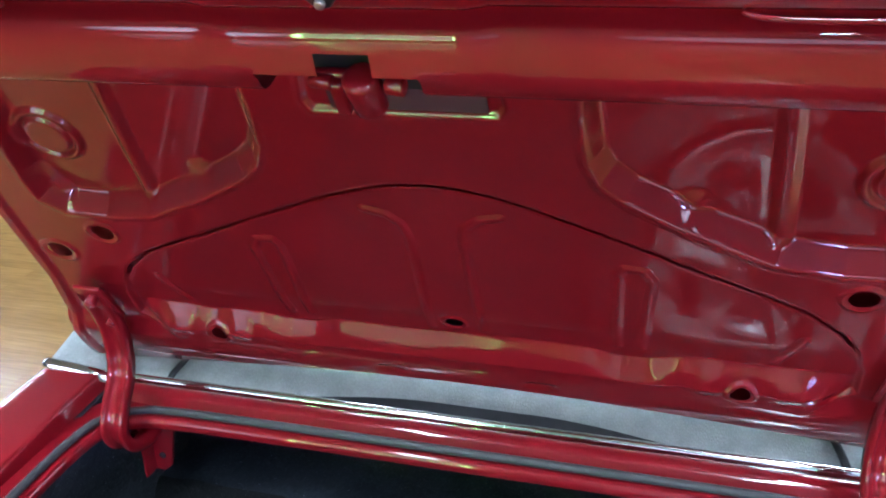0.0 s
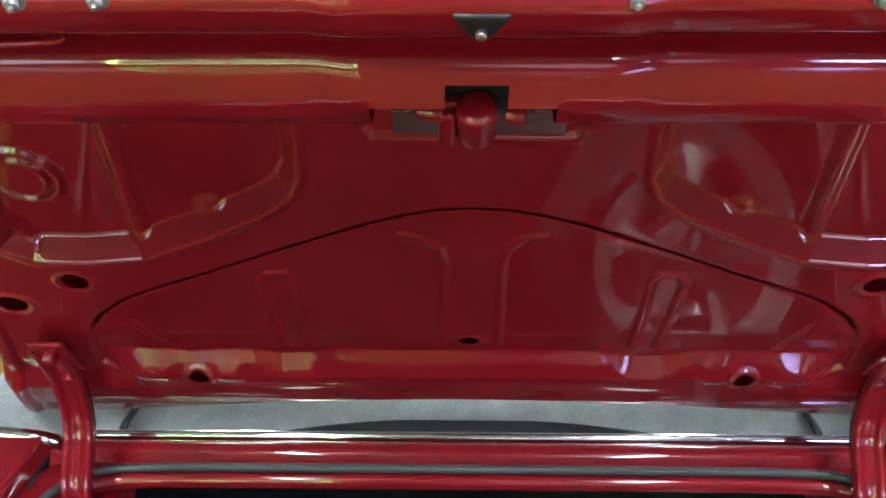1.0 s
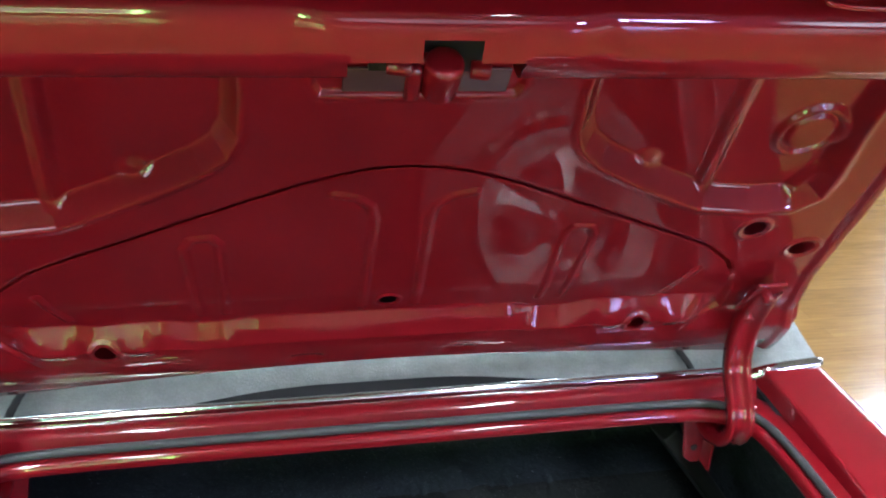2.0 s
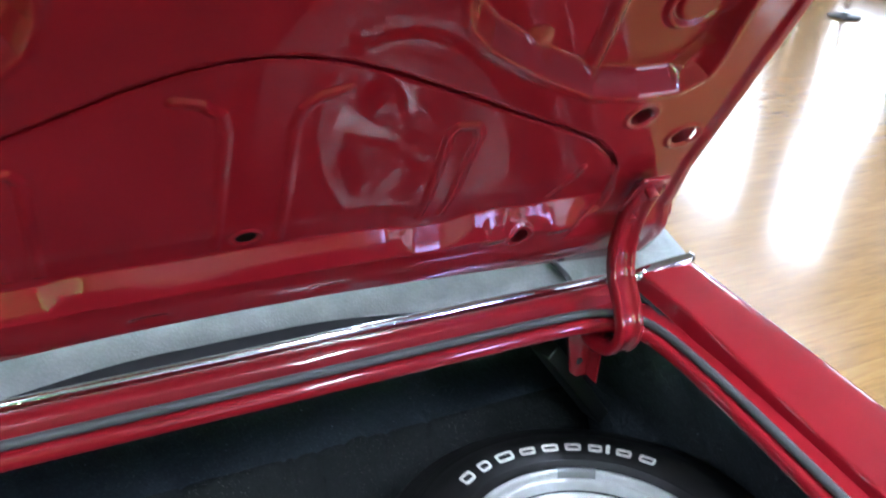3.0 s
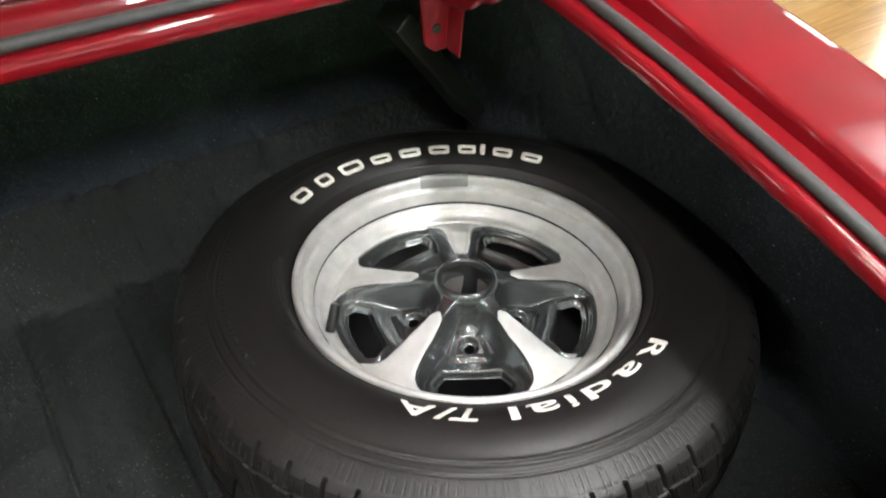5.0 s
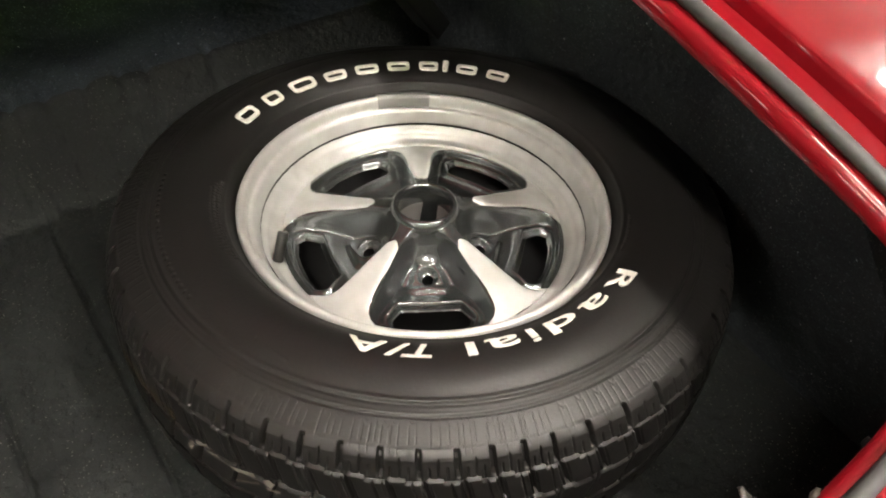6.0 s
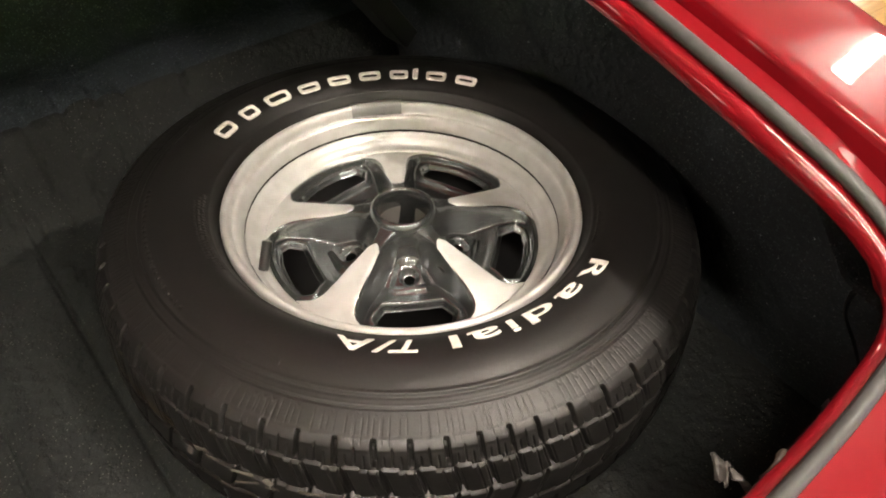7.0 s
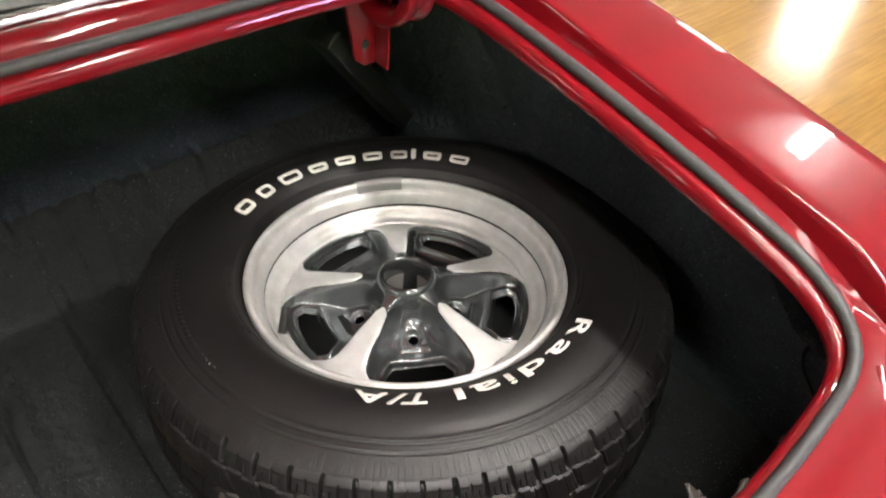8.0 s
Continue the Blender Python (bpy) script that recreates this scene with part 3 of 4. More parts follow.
def on_lid(u, v, w):
    u, v, w = np.broadcast_arrays(np.asarray(u, float), np.asarray(v, float), np.asarray(w, float))
    return LID_O + np.stack([u, 0 * u, 0 * u], -1) + v[..., None] * LID_V + w[..., None] * LID_N


def mirrored(poly):
    return [(-a, b) for a, b in poly][::-1]


def edge_u(v):
    return np.interp(v, [-0.16, 0.1, 0.31, 0.455, 0.615], [0.662, 0.602, 0.586, 0.575, 0.565])


def bottom_v(u):
    return -0.063 - 0.27 * np.abs(u) ** 2


ARC = [(0.0, 0.341), (0.037, 0.338), (0.07, 0.330), (0.114, 0.314), (0.163, 0.2915), (0.225, 0.262), (0.282, 0.2335), (0.35, 0.202), (0.402, 0.175), (0.445, 0.138), (0.466, 0.106), (0.480, 0.07), (0.486, 0.016), (0.46, -0.008)]
PAN = ARC + mirrored(ARC[1:])
POCKET = [(0.160, 0.581), (0.160, 0.44), (0.166, 0.385), (0.178, 0.358), (0.202, 0.335), (0.266, 0.297), (0.352, 0.255), (0.416, 0.247), (0.473, 0.249), (0.499, 0.27), (0.5, 0.298), (0.487, 0.392), (0.478, 0.581)]
HOLES = [(0.443, 0.210, 0.0150, 0.0135), (0.534, 0.163, 0.0175, 0.0145), (0.354, 0.006, 0.0125, 0.0125), (-0.002, 0.074, 0.011, 0.011)]


def lid_height(U, V):
    A = np.abs(U)
    W = -0.012 - 0.087 * (np.maximum(V, 0.03) - 0.12)
    # the arched pan, set back behind a rounded shoulder
    pan = inside(U, V, PAN)
    W = W - (0.0030 + 0.0055 * step(0.075 - V, 0.065)) * step(pan - 0.004, 0.008)
    W = W - 0.0022 * np.exp(-((pan - 0.0036) / 0.0036) ** 2) * step(V - 0.10, 0.03)
    # low embossed ribs in the pan
    for line in (((0.075, 0.293), (0.052, 0.287), (0.036, 0.272), (0.031, 0.25), (0.034, 0.059)), ((0.203, 0.059), (0.198, 0.212), (0.205, 0.224), (0.226, 0.222), (0.235, 0.205), (0.232, 0.059)), ((0.406, 0.119), (0.386, 0.059))):
        W = W + 0.0026 * step(0.0045 - near_line(A, V, line), 0.007) * step(pan - 0.012, 0.012)
    # the ridge along the hinge edge: a wide upper flank with pads, a crest and a fall to the folded edge
    foot = 0.047 - 0.011 * step(A - 0.185, 0.05) * step(0.262 - A, 0.05) - 0.004 * step(A - 0.340, 0.03) * step(0.372 - A, 0.03) + 0.002 * np.sin(23 * U)
    crest = 0.013 - 0.006 * step(A - 0.185, 0.05) * step(0.262 - A, 0.05)
    f = np.clip((foot - V) / (foot - crest), 0, 1)
    rise = f * 0.88 + f * f * (3 - 2 * f) * 0.12
    ends = np.maximum(step(0.455 - A, 0.055), step(-0.012 - V, 0.04))
    high = 0.0115 + 0.010 * np.clip(crest - V, 0, 1) - 1.0 * np.clip(crest - V - 0.05, 0, 1) ** 2
    high = high + (0.0028 * np.exp(-((A - 0.315) / 0.016) ** 4) + 0.0030 * np.exp(-((A - 0.410) / 0.020) ** 4) - 0.0022 * np.exp(-((A - 0.362) / 0.014) ** 2)) * step(V - 0.004, 0.02)
    W = W + (high - W) * rise * ends
    # small dents and a stub in the folded edge
    W = W - 0.004 * np.exp(-((A - 0.105) / 0.022) ** 4 - ((V + 0.042) / 0.009) ** 2) * ends
    # pockets under the rear beam, with a bead, a tongue and a pressed disc
    pk = inside(A, V, POCKET)
    deep = step(pk - 0.008, 0.022)
    W = W - (0.025 - 0.032 * np.clip(V - 0.27, 0, 0.3)) * deep
    W = W + 0.006 * deep * step(0.008 - near_line(A, V, [(0.322, 0.53), (0.353, 0.272)]), 0.013)
    W = W + 0.006 * deep * step(0.012 - near_line(A, V, [(0.268, 0.292), (0.266, 0.316)]), 0.020)
    W = W + 0.010 * deep * step(0.016 - near_line(A, V, [(0.480, 0.259), (0.495, 0.296)]), 0.014)
    rc = np.hypot(A - 0.442, V - 0.361)
    W = W + 0.006 * deep * step(0.040 - rc, 0.008) - 0.005 * deep * np.exp(-((rc - 0.029) / 0.003) ** 2)
    W = W + 0.002 * np.exp(-((pk + 0.004) / 0.005) ** 2)
    # slot behind the latch
    sl = inside(U, V, [(-0.092, 0.437), (0.088, 0.437), (0.094, 0.449), (0.088, 0.50), (-0.092, 0.50), (-0.098, 0.449)])
    W = W - 0.004 * step(sl - 0.002, 0.006) + 0.0012 * np.exp(-((sl + 0.003) / 0.004) ** 2)
    # rims of the holes
    for a, b, rx, ry in HOLES:
        d = np.hypot((np.abs(U) - abs(a) if a > 0.01 else U - a) / rx, (V - b) / ry)
        W = W + 0.0025 * np.exp(-((d - 1.35) / 0.22) ** 2)
    # folded edge and crown
    e = edge_u(V) - A
    W = W + 0.006 * step(0.030 - e, 0.012) - 0.016 * step(0.013 - e, 0.006)
    return W


def inner_panel():
    nu, nv = 820, 480
    s, r = np.linspace(-1, 1, nu), np.linspace(0, 1, nv)
    S, T = np.meshgrid(s, r, indexing="ij")
    V0 = -0.070 + T * (0.545 + 0.070)
    U = S * edge_u(V0)
    V = bottom_v(U) + T * (0.545 - bottom_v(U))
    U = S * edge_u(V)
    cut = np.zeros(U.shape, bool)
    for a, b, rx, ry in HOLES:
        for sg in ((1, -1) if a > 0.01 else (1,)):
            dx, dy = (U - sg * a) / rx, (V - b) / ry
            d = np.hypot(dx, dy)
            k = (d < 1.22) & (d > 0.82)
            U, V = np.where(k, sg * a + dx / np.maximum(d, 1e-6) * rx, U), np.where(k, b + dy / np.maximum(d, 1e-6) * ry, V)
            cut |= d <= 0.82
    for level in (0.0006, 0.0072):
        p = inside(U, V, PAN)
        gu, gv = (inside(U + 0.0005, V, PAN) - p) / 0.0005, (inside(U, V + 0.0005, PAN) - p) / 0.0005
        k = (np.abs(p - level) < 0.0009) & (V > 0.085)
        U, V = np.where(k, U - gu * (p - level), U), np.where(k, V - gv * (p - level), V)
    p = inside(U, V, PAN)
    cut |= (p > 0.0012) & (p < 0.0066) & (V > 0.115)
    W = lid_height(U, V)
    bad = cut[:-1, :-1] | cut[1:, :-1] | cut[:-1, 1:] | cut[1:, 1:]
    part("inner_panel", grid_mesh("inner_panel", on_lid(U, V, W), keep=~bad), RED, lid, "pressed red inner panel with ribs and holes")
    # red flange set back behind the slot along the arc
    arc = spline(mirrored(ARC[1:11]) + ARC[:11], 160)
    tan = np.gradient(arc, axis=0)
    tan /= np.linalg.norm(tan, axis=1)[:, None]
    nrm = np.stack([-tan[:, 1], tan[:, 0]], -1)
    G = arc[:, None, :] + nrm[:, None, :] * np.linspace(-0.028, 0.016, 5)[None, :, None]
    part("arc_flange", grid_mesh("arc_flange", on_lid(G[..., 0], G[..., 1], -0.012 - 0.087 * (G[..., 1] - 0.12) - 0.015)), RED, lid, "red flange behind the arched seam")
    # near-black sheet standing in for the shade inside the pan hole
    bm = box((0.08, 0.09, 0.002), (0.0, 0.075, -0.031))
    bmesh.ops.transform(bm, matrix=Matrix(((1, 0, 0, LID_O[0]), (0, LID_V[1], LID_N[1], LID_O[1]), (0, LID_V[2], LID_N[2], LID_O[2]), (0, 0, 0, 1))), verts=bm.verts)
    part("cavity_shade", bm, DARK, lid, smooth=False)
    # outer skin behind it
    S, T = np.meshgrid(np.linspace(-1, 1, 60), np.linspace(0, 1, 60), indexing="ij")
    V = -0.070 + T * 0.740
    U = S * edge_u(V)
    V = bottom_v(U) + T * (0.67 - bottom_v(U))
    W = -0.055 - 0.075 * T + 0.036 * np.abs(S) ** 6 - 0.012 * (1 - S ** 2) + 0.036 * np.maximum(0, 1 - T * 14) + 0.145 * np.maximum(0, T - 0.93) / 0.07
    part("outer_skin", grid_mesh("outer_skin", on_lid(U, V, W)), RED, lid, "smooth red outer skin")


inner_panel()


def rear_beam():
    prof = [(0.526, -0.058), (0.531, -0.02), (0.535, 0.012), (0.538, 0.026), (0.5415, 0.0332), (0.547, 0.0362), (0.556, 0.0370), (0.565, 0.0363), (0.574, 0.0344), (0.583, 0.0316), (0.590, 0.0286), (0.5955, 0.0252), (0.5990, 0.0205), (0.6010, 0.013), (0.6035, 0.004), (0.608, 0.000),
            (0.6135, 0.003), (0.6170, 0.012), (0.6195, 0.0225), (0.6225, 0.0290), (0.629, 0.0322), (0.637, 0.0336), (0.646, 0.0340), (0.655, 0.033), (0.661, 0.025), (0.663, 0.010)]
    cols = sorted(set([round(x, 4) for x in np.linspace(-1, 1, 61)]))
    us = sorted([c * 0.47 for c in cols if not (-0.18 < c < 0.13)] + [-0.080, -0.077, -0.074, -0.050, -0.028, -0.0245, -0.021, -0.003, 0.015, 0.0185, 0.022, 0.036, 0.050, 0.053, 0.056])
    P = np.array(prof)
    U = np.array(us)
    G = on_lid(U[:, None] * np.ones(len(prof)), np.ones(len(us))[:, None] * P[None, :, 0], np.ones(len(us))[:, None] * P[None, :, 1] + 0.004 * (np.abs(U[:, None]) < 0.10) * (P[None, :, 0] > 0.56))
    uc, vc = (U[:-1] + U[1:]) / 2, (P[:-1, 0] + P[1:, 0]) / 2
    wide = (uc > -0.077) & (uc < 0.053)
    tall = (uc > -0.0245) & (uc < 0.0185)
    keep = ~((wide[:, None] & (vc[None, :] < 0.563)) | (tall[:, None] & (vc[None, :] < 0.582)))
    beam = part("rear_beam", grid_mesh("rear_beam", G, keep=keep), RED, lid, "rounded red rear beam with the latch cut-out")
    # near-black sheet in place of the shade within the latch cut-out
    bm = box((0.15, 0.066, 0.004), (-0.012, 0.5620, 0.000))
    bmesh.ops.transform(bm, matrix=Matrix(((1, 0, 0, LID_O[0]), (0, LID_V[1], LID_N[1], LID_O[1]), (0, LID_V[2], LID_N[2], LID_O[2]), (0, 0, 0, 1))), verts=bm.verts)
    part("cavity_shade", bm, DARK, lid, smooth=False)


rear_beam()
LIDM = Matrix(((1, 0, 0, LID_O[0]), (0, LID_V[1], LID_N[1], LID_O[1]), (0, LID_V[2], LID_N[2], LID_O[2]), (0, 0, 0, 1)))


def lid_part(name, bm, mat, label="", parent=None, smooth=True):
    bmesh.ops.transform(bm, matrix=LIDM, verts=bm.verts)
    return part(name, bm, mat, parent or lid, label, smooth)


def latch():
    lid_part("latch_body", rod((-0.002, 0.506, 0.014), (-0.002, 0.546, 0.020), 0.0155, 24), RED, "red painted latch body")
    lid_part("slot_plate", box((0.150, 0.030, 0.003), (0.003, 0.455, -0.0425), 0.001), PLATE, "smoky grey plate behind the latch")
    lid_part("latch_case", box((0.100, 0.045, 0.004), (-0.004, 0.515, -0.020), 0.001), DARK, "near-black plate behind the latch")
    lid_part("latch_bar", box((0.046, 0.010, 0.010), (-0.022, 0.537, 0.010), 0.004), RED)
    lid_part("latch_knob", rod((-0.046, 0.536, 0.016), (-0.026, 0.536, 0.019), 0.0065), RED)
    lid_part("latch_knob", rod((0.018, 0.537, 0.02), (0.034, 0.537, 0.022), 0.0075), RED)
    lid_part("latch_claw", box((0.013, 0.036, 0.012), (-0.024, 0.520, 0.018), 0.004), RED)
    bm = bmesh.new()
    tri = [(-0.020, 0.647), (0.017, 0.647), (0.014, 0.641), (0.004, 0.628), (-0.007, 0.628), (-0.017, 0.641)]
    for h in (0.031, 0.040):
        [bm.verts.new((a, b, h)) for a, b in tri]
    bm.verts.ensure_lookup_table()
    n = len(tri)
    bm.faces.new([bm.verts[i] for i in range(n)])
    bm.faces.new([bm.verts[n + i] for i in reversed(range(n))])
    for i in range(n):
        bm.faces.new([bm.verts[i], bm.verts[(i + 1) % n], bm.verts[n + (i + 1) % n], bm.verts[n + i]])
    bmesh.ops.bevel(bm, geom=bm.edges[:], offset=0.002, segments=2, affect="EDGES", profile=0.5)
    stop = lid_part("rubber_stop", bm, BLACK, "black rubber buffer")
    lid_part("screw", rod((-0.0015, 0.6335, 0.038), (-0.0015, 0.6335, 0.044), 0.0036), STEEL, "bright steel screw", stop)


latch()


def flange_fittings():
    """Nuts of the badge studs on the rear flange, and the shallow pressed loops beside them."""
    for u, v in ((-0.283, 0.6535), (-0.232, 0.6545), (0.090, 0.6545), (0.236, 0.6540)):
        lid_part("washer", rod((u, v, 0.0300), (u, v, 0.0340), 0.0075, 20), WEIGHT_GREY, "dull steel washer")
        nut = lid_part("nut", rod((u, v, 0.0340), (u, v, 0.0390), 0.0050, 6), WEIGHT_GREY, "dull steel nut")
        lid_part("stud", rod((u, v, 0.0385), (u, v, 0.0420), 0.0020, 10), STEEL, "threaded stud end", nut)
    th = np.linspace(0, 2 * math.pi, 8, endpoint=False)
    for sg in (-1, 1):
        c, half, high, v = 0.345, 0.080, 0.0085, 0.6245
        q = np.linspace(0, 2 * math.pi, 64, endpoint=False)
        cu, cv = c + half * np.sign(np.cos(q)) * np.abs(np.cos(q)) ** 0.5, v + high * np.sign(np.sin(q)) * np.abs(np.sin(q)) ** 0.8
        G = on_lid(sg * cu[:, None] + 0 * th[None, :], cv[:, None] + 0.0022 * np.cos(th)[None, :], 0.0308 + 0.0020 * np.sin(th)[None, :])
        part("pressed_loop", grid_mesh("pressed_loop", G, closed_i=True, closed_j=True), RED, lid)


flange_fittings()

# ---- hinges ----


def hinge(sg):
    line = spline([(0.004, 1.178), (0.018, 1.150), (0.032, 1.112), (0.038, 1.065), (0.030, 1.025), (0.008, 0.990), (-0.006, 0.955), (0.002, 0.925), (0.030, 0.905), (0.062, 0.900), (0.090, 0.915)], 60)
    t = np.gradient(line, axis=0)
    t /= np.linalg.norm(t, axis=1)[:, None]
    nrm = np.stack([-t[:, 1], t[:, 0]], -1)
    prof = [(-0.019, -0.008), (-0.020, 0.004), (-0.018, 0.009), (-0.013, 0.010), (-0.010, 0.006), (-0.007, 0.002), (0.0, 0.001), (0.007, 0.002), (0.010, 0.006), (0.013, 0.010), (0.018, 0.009), (0.020, 0.004), (0.019, -0.008)]
    if nrm[20, 0] > 0:
        nrm = -nrm
    P = np.array([[(sg * (0.520) + a, line[i, 0] + nrm[i, 0] * b, line[i, 1] + nrm[i, 1] * b) for a, b in prof] for i in range(len(line))])
    arm = part("hinge_arm", grid_mesh("hinge_arm", P, closed_j=True), RED, car, "red gooseneck hinge arm")
    lid_part("hinge_plate", box((0.044, 0.075, 0.006), (sg * 0.515, 0.072, 0.010), 0.0025), RED)
    for v in (0.090, 0.030):
        lid_part("bolt", rod((sg * 0.512, v, 0.012), (sg * 0.512, v, 0.028), 0.0085, 6), RED)
    bm = bmesh.new()
    pts = [(0.470, 0.945), (0.530, 0.945), (0.530, 0.814), (0.512, 0.814), (0.498, 0.826), (0.492, 0.865), (0.482, 0.91)]
    for y in (0.082, 0.088):
        [bm.verts.new((sg * a, y, b)) for a, b in pts]
    bm.verts.ensure_lookup_table()
    n = len(pts)
    bm.faces.new([bm.verts[i] for i in range(n)])
    bm.faces.new([bm.verts[n + i] for i in range(n)])
    for i in range(n):
        bm.faces.new([bm.verts[i], bm.verts[(i + 1) % n], bm.verts[n + (i + 1) % n], bm.verts[n + i]])
    bmesh.ops.bevel(bm, geom=bm.edges[:], offset=0.0015, segments=2, affect="EDGES", profile=0.5)
    br = part("hinge_bracket", bm, RED, car, "red hinge bracket under the sill")
    # hole drawn as a near-black disc, its inner shade put into the colour
    part("bracket_hole", rod((sg * 0.512, 0.0805, 0.845), (sg * 0.512, 0.083, 0.845), 0.006), DARK, br)
    part("flange", box((0.004, 0.03, 0.126), (sg * 0.529, 0.070, 0.879), 0.0015), RED, br)
    part("pivot", rod((sg * 0.49, 0.09, 0.915), (sg * 0.55, 0.09, 0.915), 0.009), STEEL, br)


hinge(1)
hinge(-1)

# ---- spare wheel ----
AXIS = Vector((0.028, 0.116, 0.993)).normalized()
WHEEL = Matrix.Translation((0.436, -0.118, 0.6615)) @ Vector((0, 0, 1)).rotation_difference(AXIS).to_matrix().to_4x4()
wheel = thing("spare_wheel", "spare wheel with white-lettered black tyre lying in the boot", "wheel")
wheel.matrix_world = WHEEL


SIDE = [(0.1935, -0.014), (0.1960, -0.008), (0.1990, -0.001), (0.2035, 0.0075), (0.210, 0.0145), (0.220, 0.0205), (0.232, 0.0240), (0.245, 0.0250), (0.258, 0.0232), (0.270, 0.0195), (0.2815, 0.0150),
        (0.292, 0.0110), (0.302, 0.0070), (0.3105, 0.0025), (0.3170, -0.0035), (0.3215, -0.0115), (0.3250, -0.022), (0.3272, -0.038), (0.3285, -0.058), (0.3288, -0.077)]


def tread_pitch():
    """Edges of the tread blocks round the tyre, in radians: long and short pitches in turn, as tyres have against noise."""
    run = [6.9, 6.6, 6.9, 6.6, 5.6, 5.8, 5.8, 5.4, 5.5, 5.0, 4.7, 4.5, 6.4, 6.8, 7.0, 7.0, 5.6]
    pitch = np.array((run * 4)[:60])
    pitch[17:] *= (360 - pitch[:17].sum()) / pitch[17:].sum()
    return np.radians(-173.3 + np.concatenate([[0], np.cumsum(pitch)]))


def tyre():
    top = spline([(a, 0, b) for a, b in SIDE], 170)[:, [0, 2]]
    low = np.stack([top[::-1, 0], -0.154 - top[::-1, 1]], -1)[1:]
    s = np.vstack([top, low[:40], low[40::6]])
    edges, per = tread_pitch(), 48
    pitches = len(edges) - 1
    ph = np.arange(pitches * per) / per
    th = np.interp(ph, np.arange(pitches + 1), edges)
    n = len(th)
    R, Z = np.tile(s[:, 0], (n, 1)), np.tile(s[:, 1], (n, 1))
    T, PH = np.tile(th[:, None], (1, len(s))), np.tile(ph[:, None], (1, len(s)))
    t = np.gradient(s, axis=0)
    t /= np.linalg.norm(t, axis=1)[:, None]
    nr, nz = -t[:, 1], t[:, 0]
    d = np.zeros(R.shape)
    face = Z > -0.004
    ang = (np.degrees(T) + 180) % 360 - 180
    # moulded rings on the side wall
    for r0, w, h in ((0.2065, 0.0016, 0.0010), (0.2745, 0.0016, 0.0013), (0.2775, 0.0012, -0.0012), (0.2865, 0.0009, -0.0016), (0.2845, 0.0010, 0.0006)):
        d += np.where(face, h * np.exp(-((R - r0) / w) ** 2), 0)
    # fine moulded print in short arcs
    for a0, a1, r0, r1, cnt in ((146, 180, 0.2085, 0.2110, 300), (148, 178, 0.2125, 0.2150, 260), (150, 176, 0.2165, 0.2185, 280), (146, 186, 0.2660, 0.2690, 210), (-60, -44, 0.2100, 0.2130, 280)):
        a = np.where((ang < 0) & (a1 > 180), ang + 360, ang)
        on = (a > a0) & (a < a1) & (R > r0) & (R < r1) & face & (np.sin(T * cnt) + 0.6 * np.sin(T * cnt * 0.37) > 0.1)
        d += 0.0012 * on
    # scuffs that stand a little proud
    d += 0.0007 * np.exp(-((R - 0.262 - 0.0006 * (ang + 153)) / 0.0012) ** 2) * (np.abs(ang + 153) < 4)
    zz = Z + 0.077
    wave = np.sign(np.sin(PH * 2 * math.pi))
    for z0, w in ((0.0575, 0.0013), (0.020, 0.0028), (-0.018, 0.0028), (-0.052, 0.0013)):
        d -= 0.0060 * step(w - np.abs(zz - z0 - 0.0016 * wave), 0.0014) * (R > 0.31)
    span = np.tile(np.interp(ph, np.arange(pitches) + 0.5, np.diff(edges))[:, None], (1, len(s))) * 0.322

    def slots(shift, width, lo, hi, depth, skew=0.0):
        p = (PH + shift + skew * zz * 9.5) % 1.0
        k = np.minimum(p, 1 - p) * span
        return depth * step(width - k, 0.0011) * step(zz - lo, 0.003) * step(hi - zz, 0.002) * (R > 0.28)

    d -= slots(0.0, 0.0021, 0.0600, 0.0795, 0.0085, 0.25)
    d -= slots(0.5, 0.0015, 0.022, 0.0555, 0.0070, 0.9)
    d -= slots(0.0, 0.0015, -0.016, 0.018, 0.0070, -0.9)
    d -= slots(0.5, 0.0017, -0.0745, -0.033, 0.0085, 0.25)
    for sh in (0.27, 0.5, 0.74):
        d -= slots(sh, 0.0005, 0.0600, 0.069 + 0.006 * (sh == 0.5), 0.0028, 0.25)
        d -= slots(sh + 0.12, 0.0005, 0.026, 0.054, 0.0028, 0.9)
    # moulded flutes from the shoulder down to the ring
    pit, sub, idx = np.floor(PH + 1e-6), (PH * 4) % 1.0, np.floor(PH * 4 + 1e-6) % 4
    rnd = np.random.default_rng(5).uniform(0, 1, (pitches + 1, 4))
    length = rnd[pit.astype(int) % pitches, idx.astype(int)]
    lowr = 0.2885 + 0.003 * np.where(idx == 0, 0, length)
    highr = 0.304 + 0.011 * np.where(idx == 2, 0.3, length)
    k = np.abs(sub - 0.5) * span / 4
    loop = length > 0.6
    arch = loop * step(0.0010 - np.abs(R - lowr - 0.0022 + (k / 0.0026) ** 2 * 0.0022), 0.0010) * step(0.0034 - k, 0.0006)
    line = step(0.0004 - np.abs(k - 0.0032 * loop), 0.0009) * step(R - lowr - 0.002 * loop, 0.001) * step(highr - R, 0.001)
    d -= 0.00045 * np.maximum(line * (length > 0.2), arch) * face
    # the shoulder blocks stand a little over the flutes
    d += 0.0009 * step(R - 0.3085, 0.003) * face
    R, Z = R + nr * d, Z + nz * d
    P = np.stack([R * np.cos(T), R * np.sin(T), Z], -1)
    return part("tyre", grid_mesh("tyre", P, closed_i=True), TYRE, wheel, "black rubber tyre with moulded tread and white lettering")


tyre_ob = tyre()


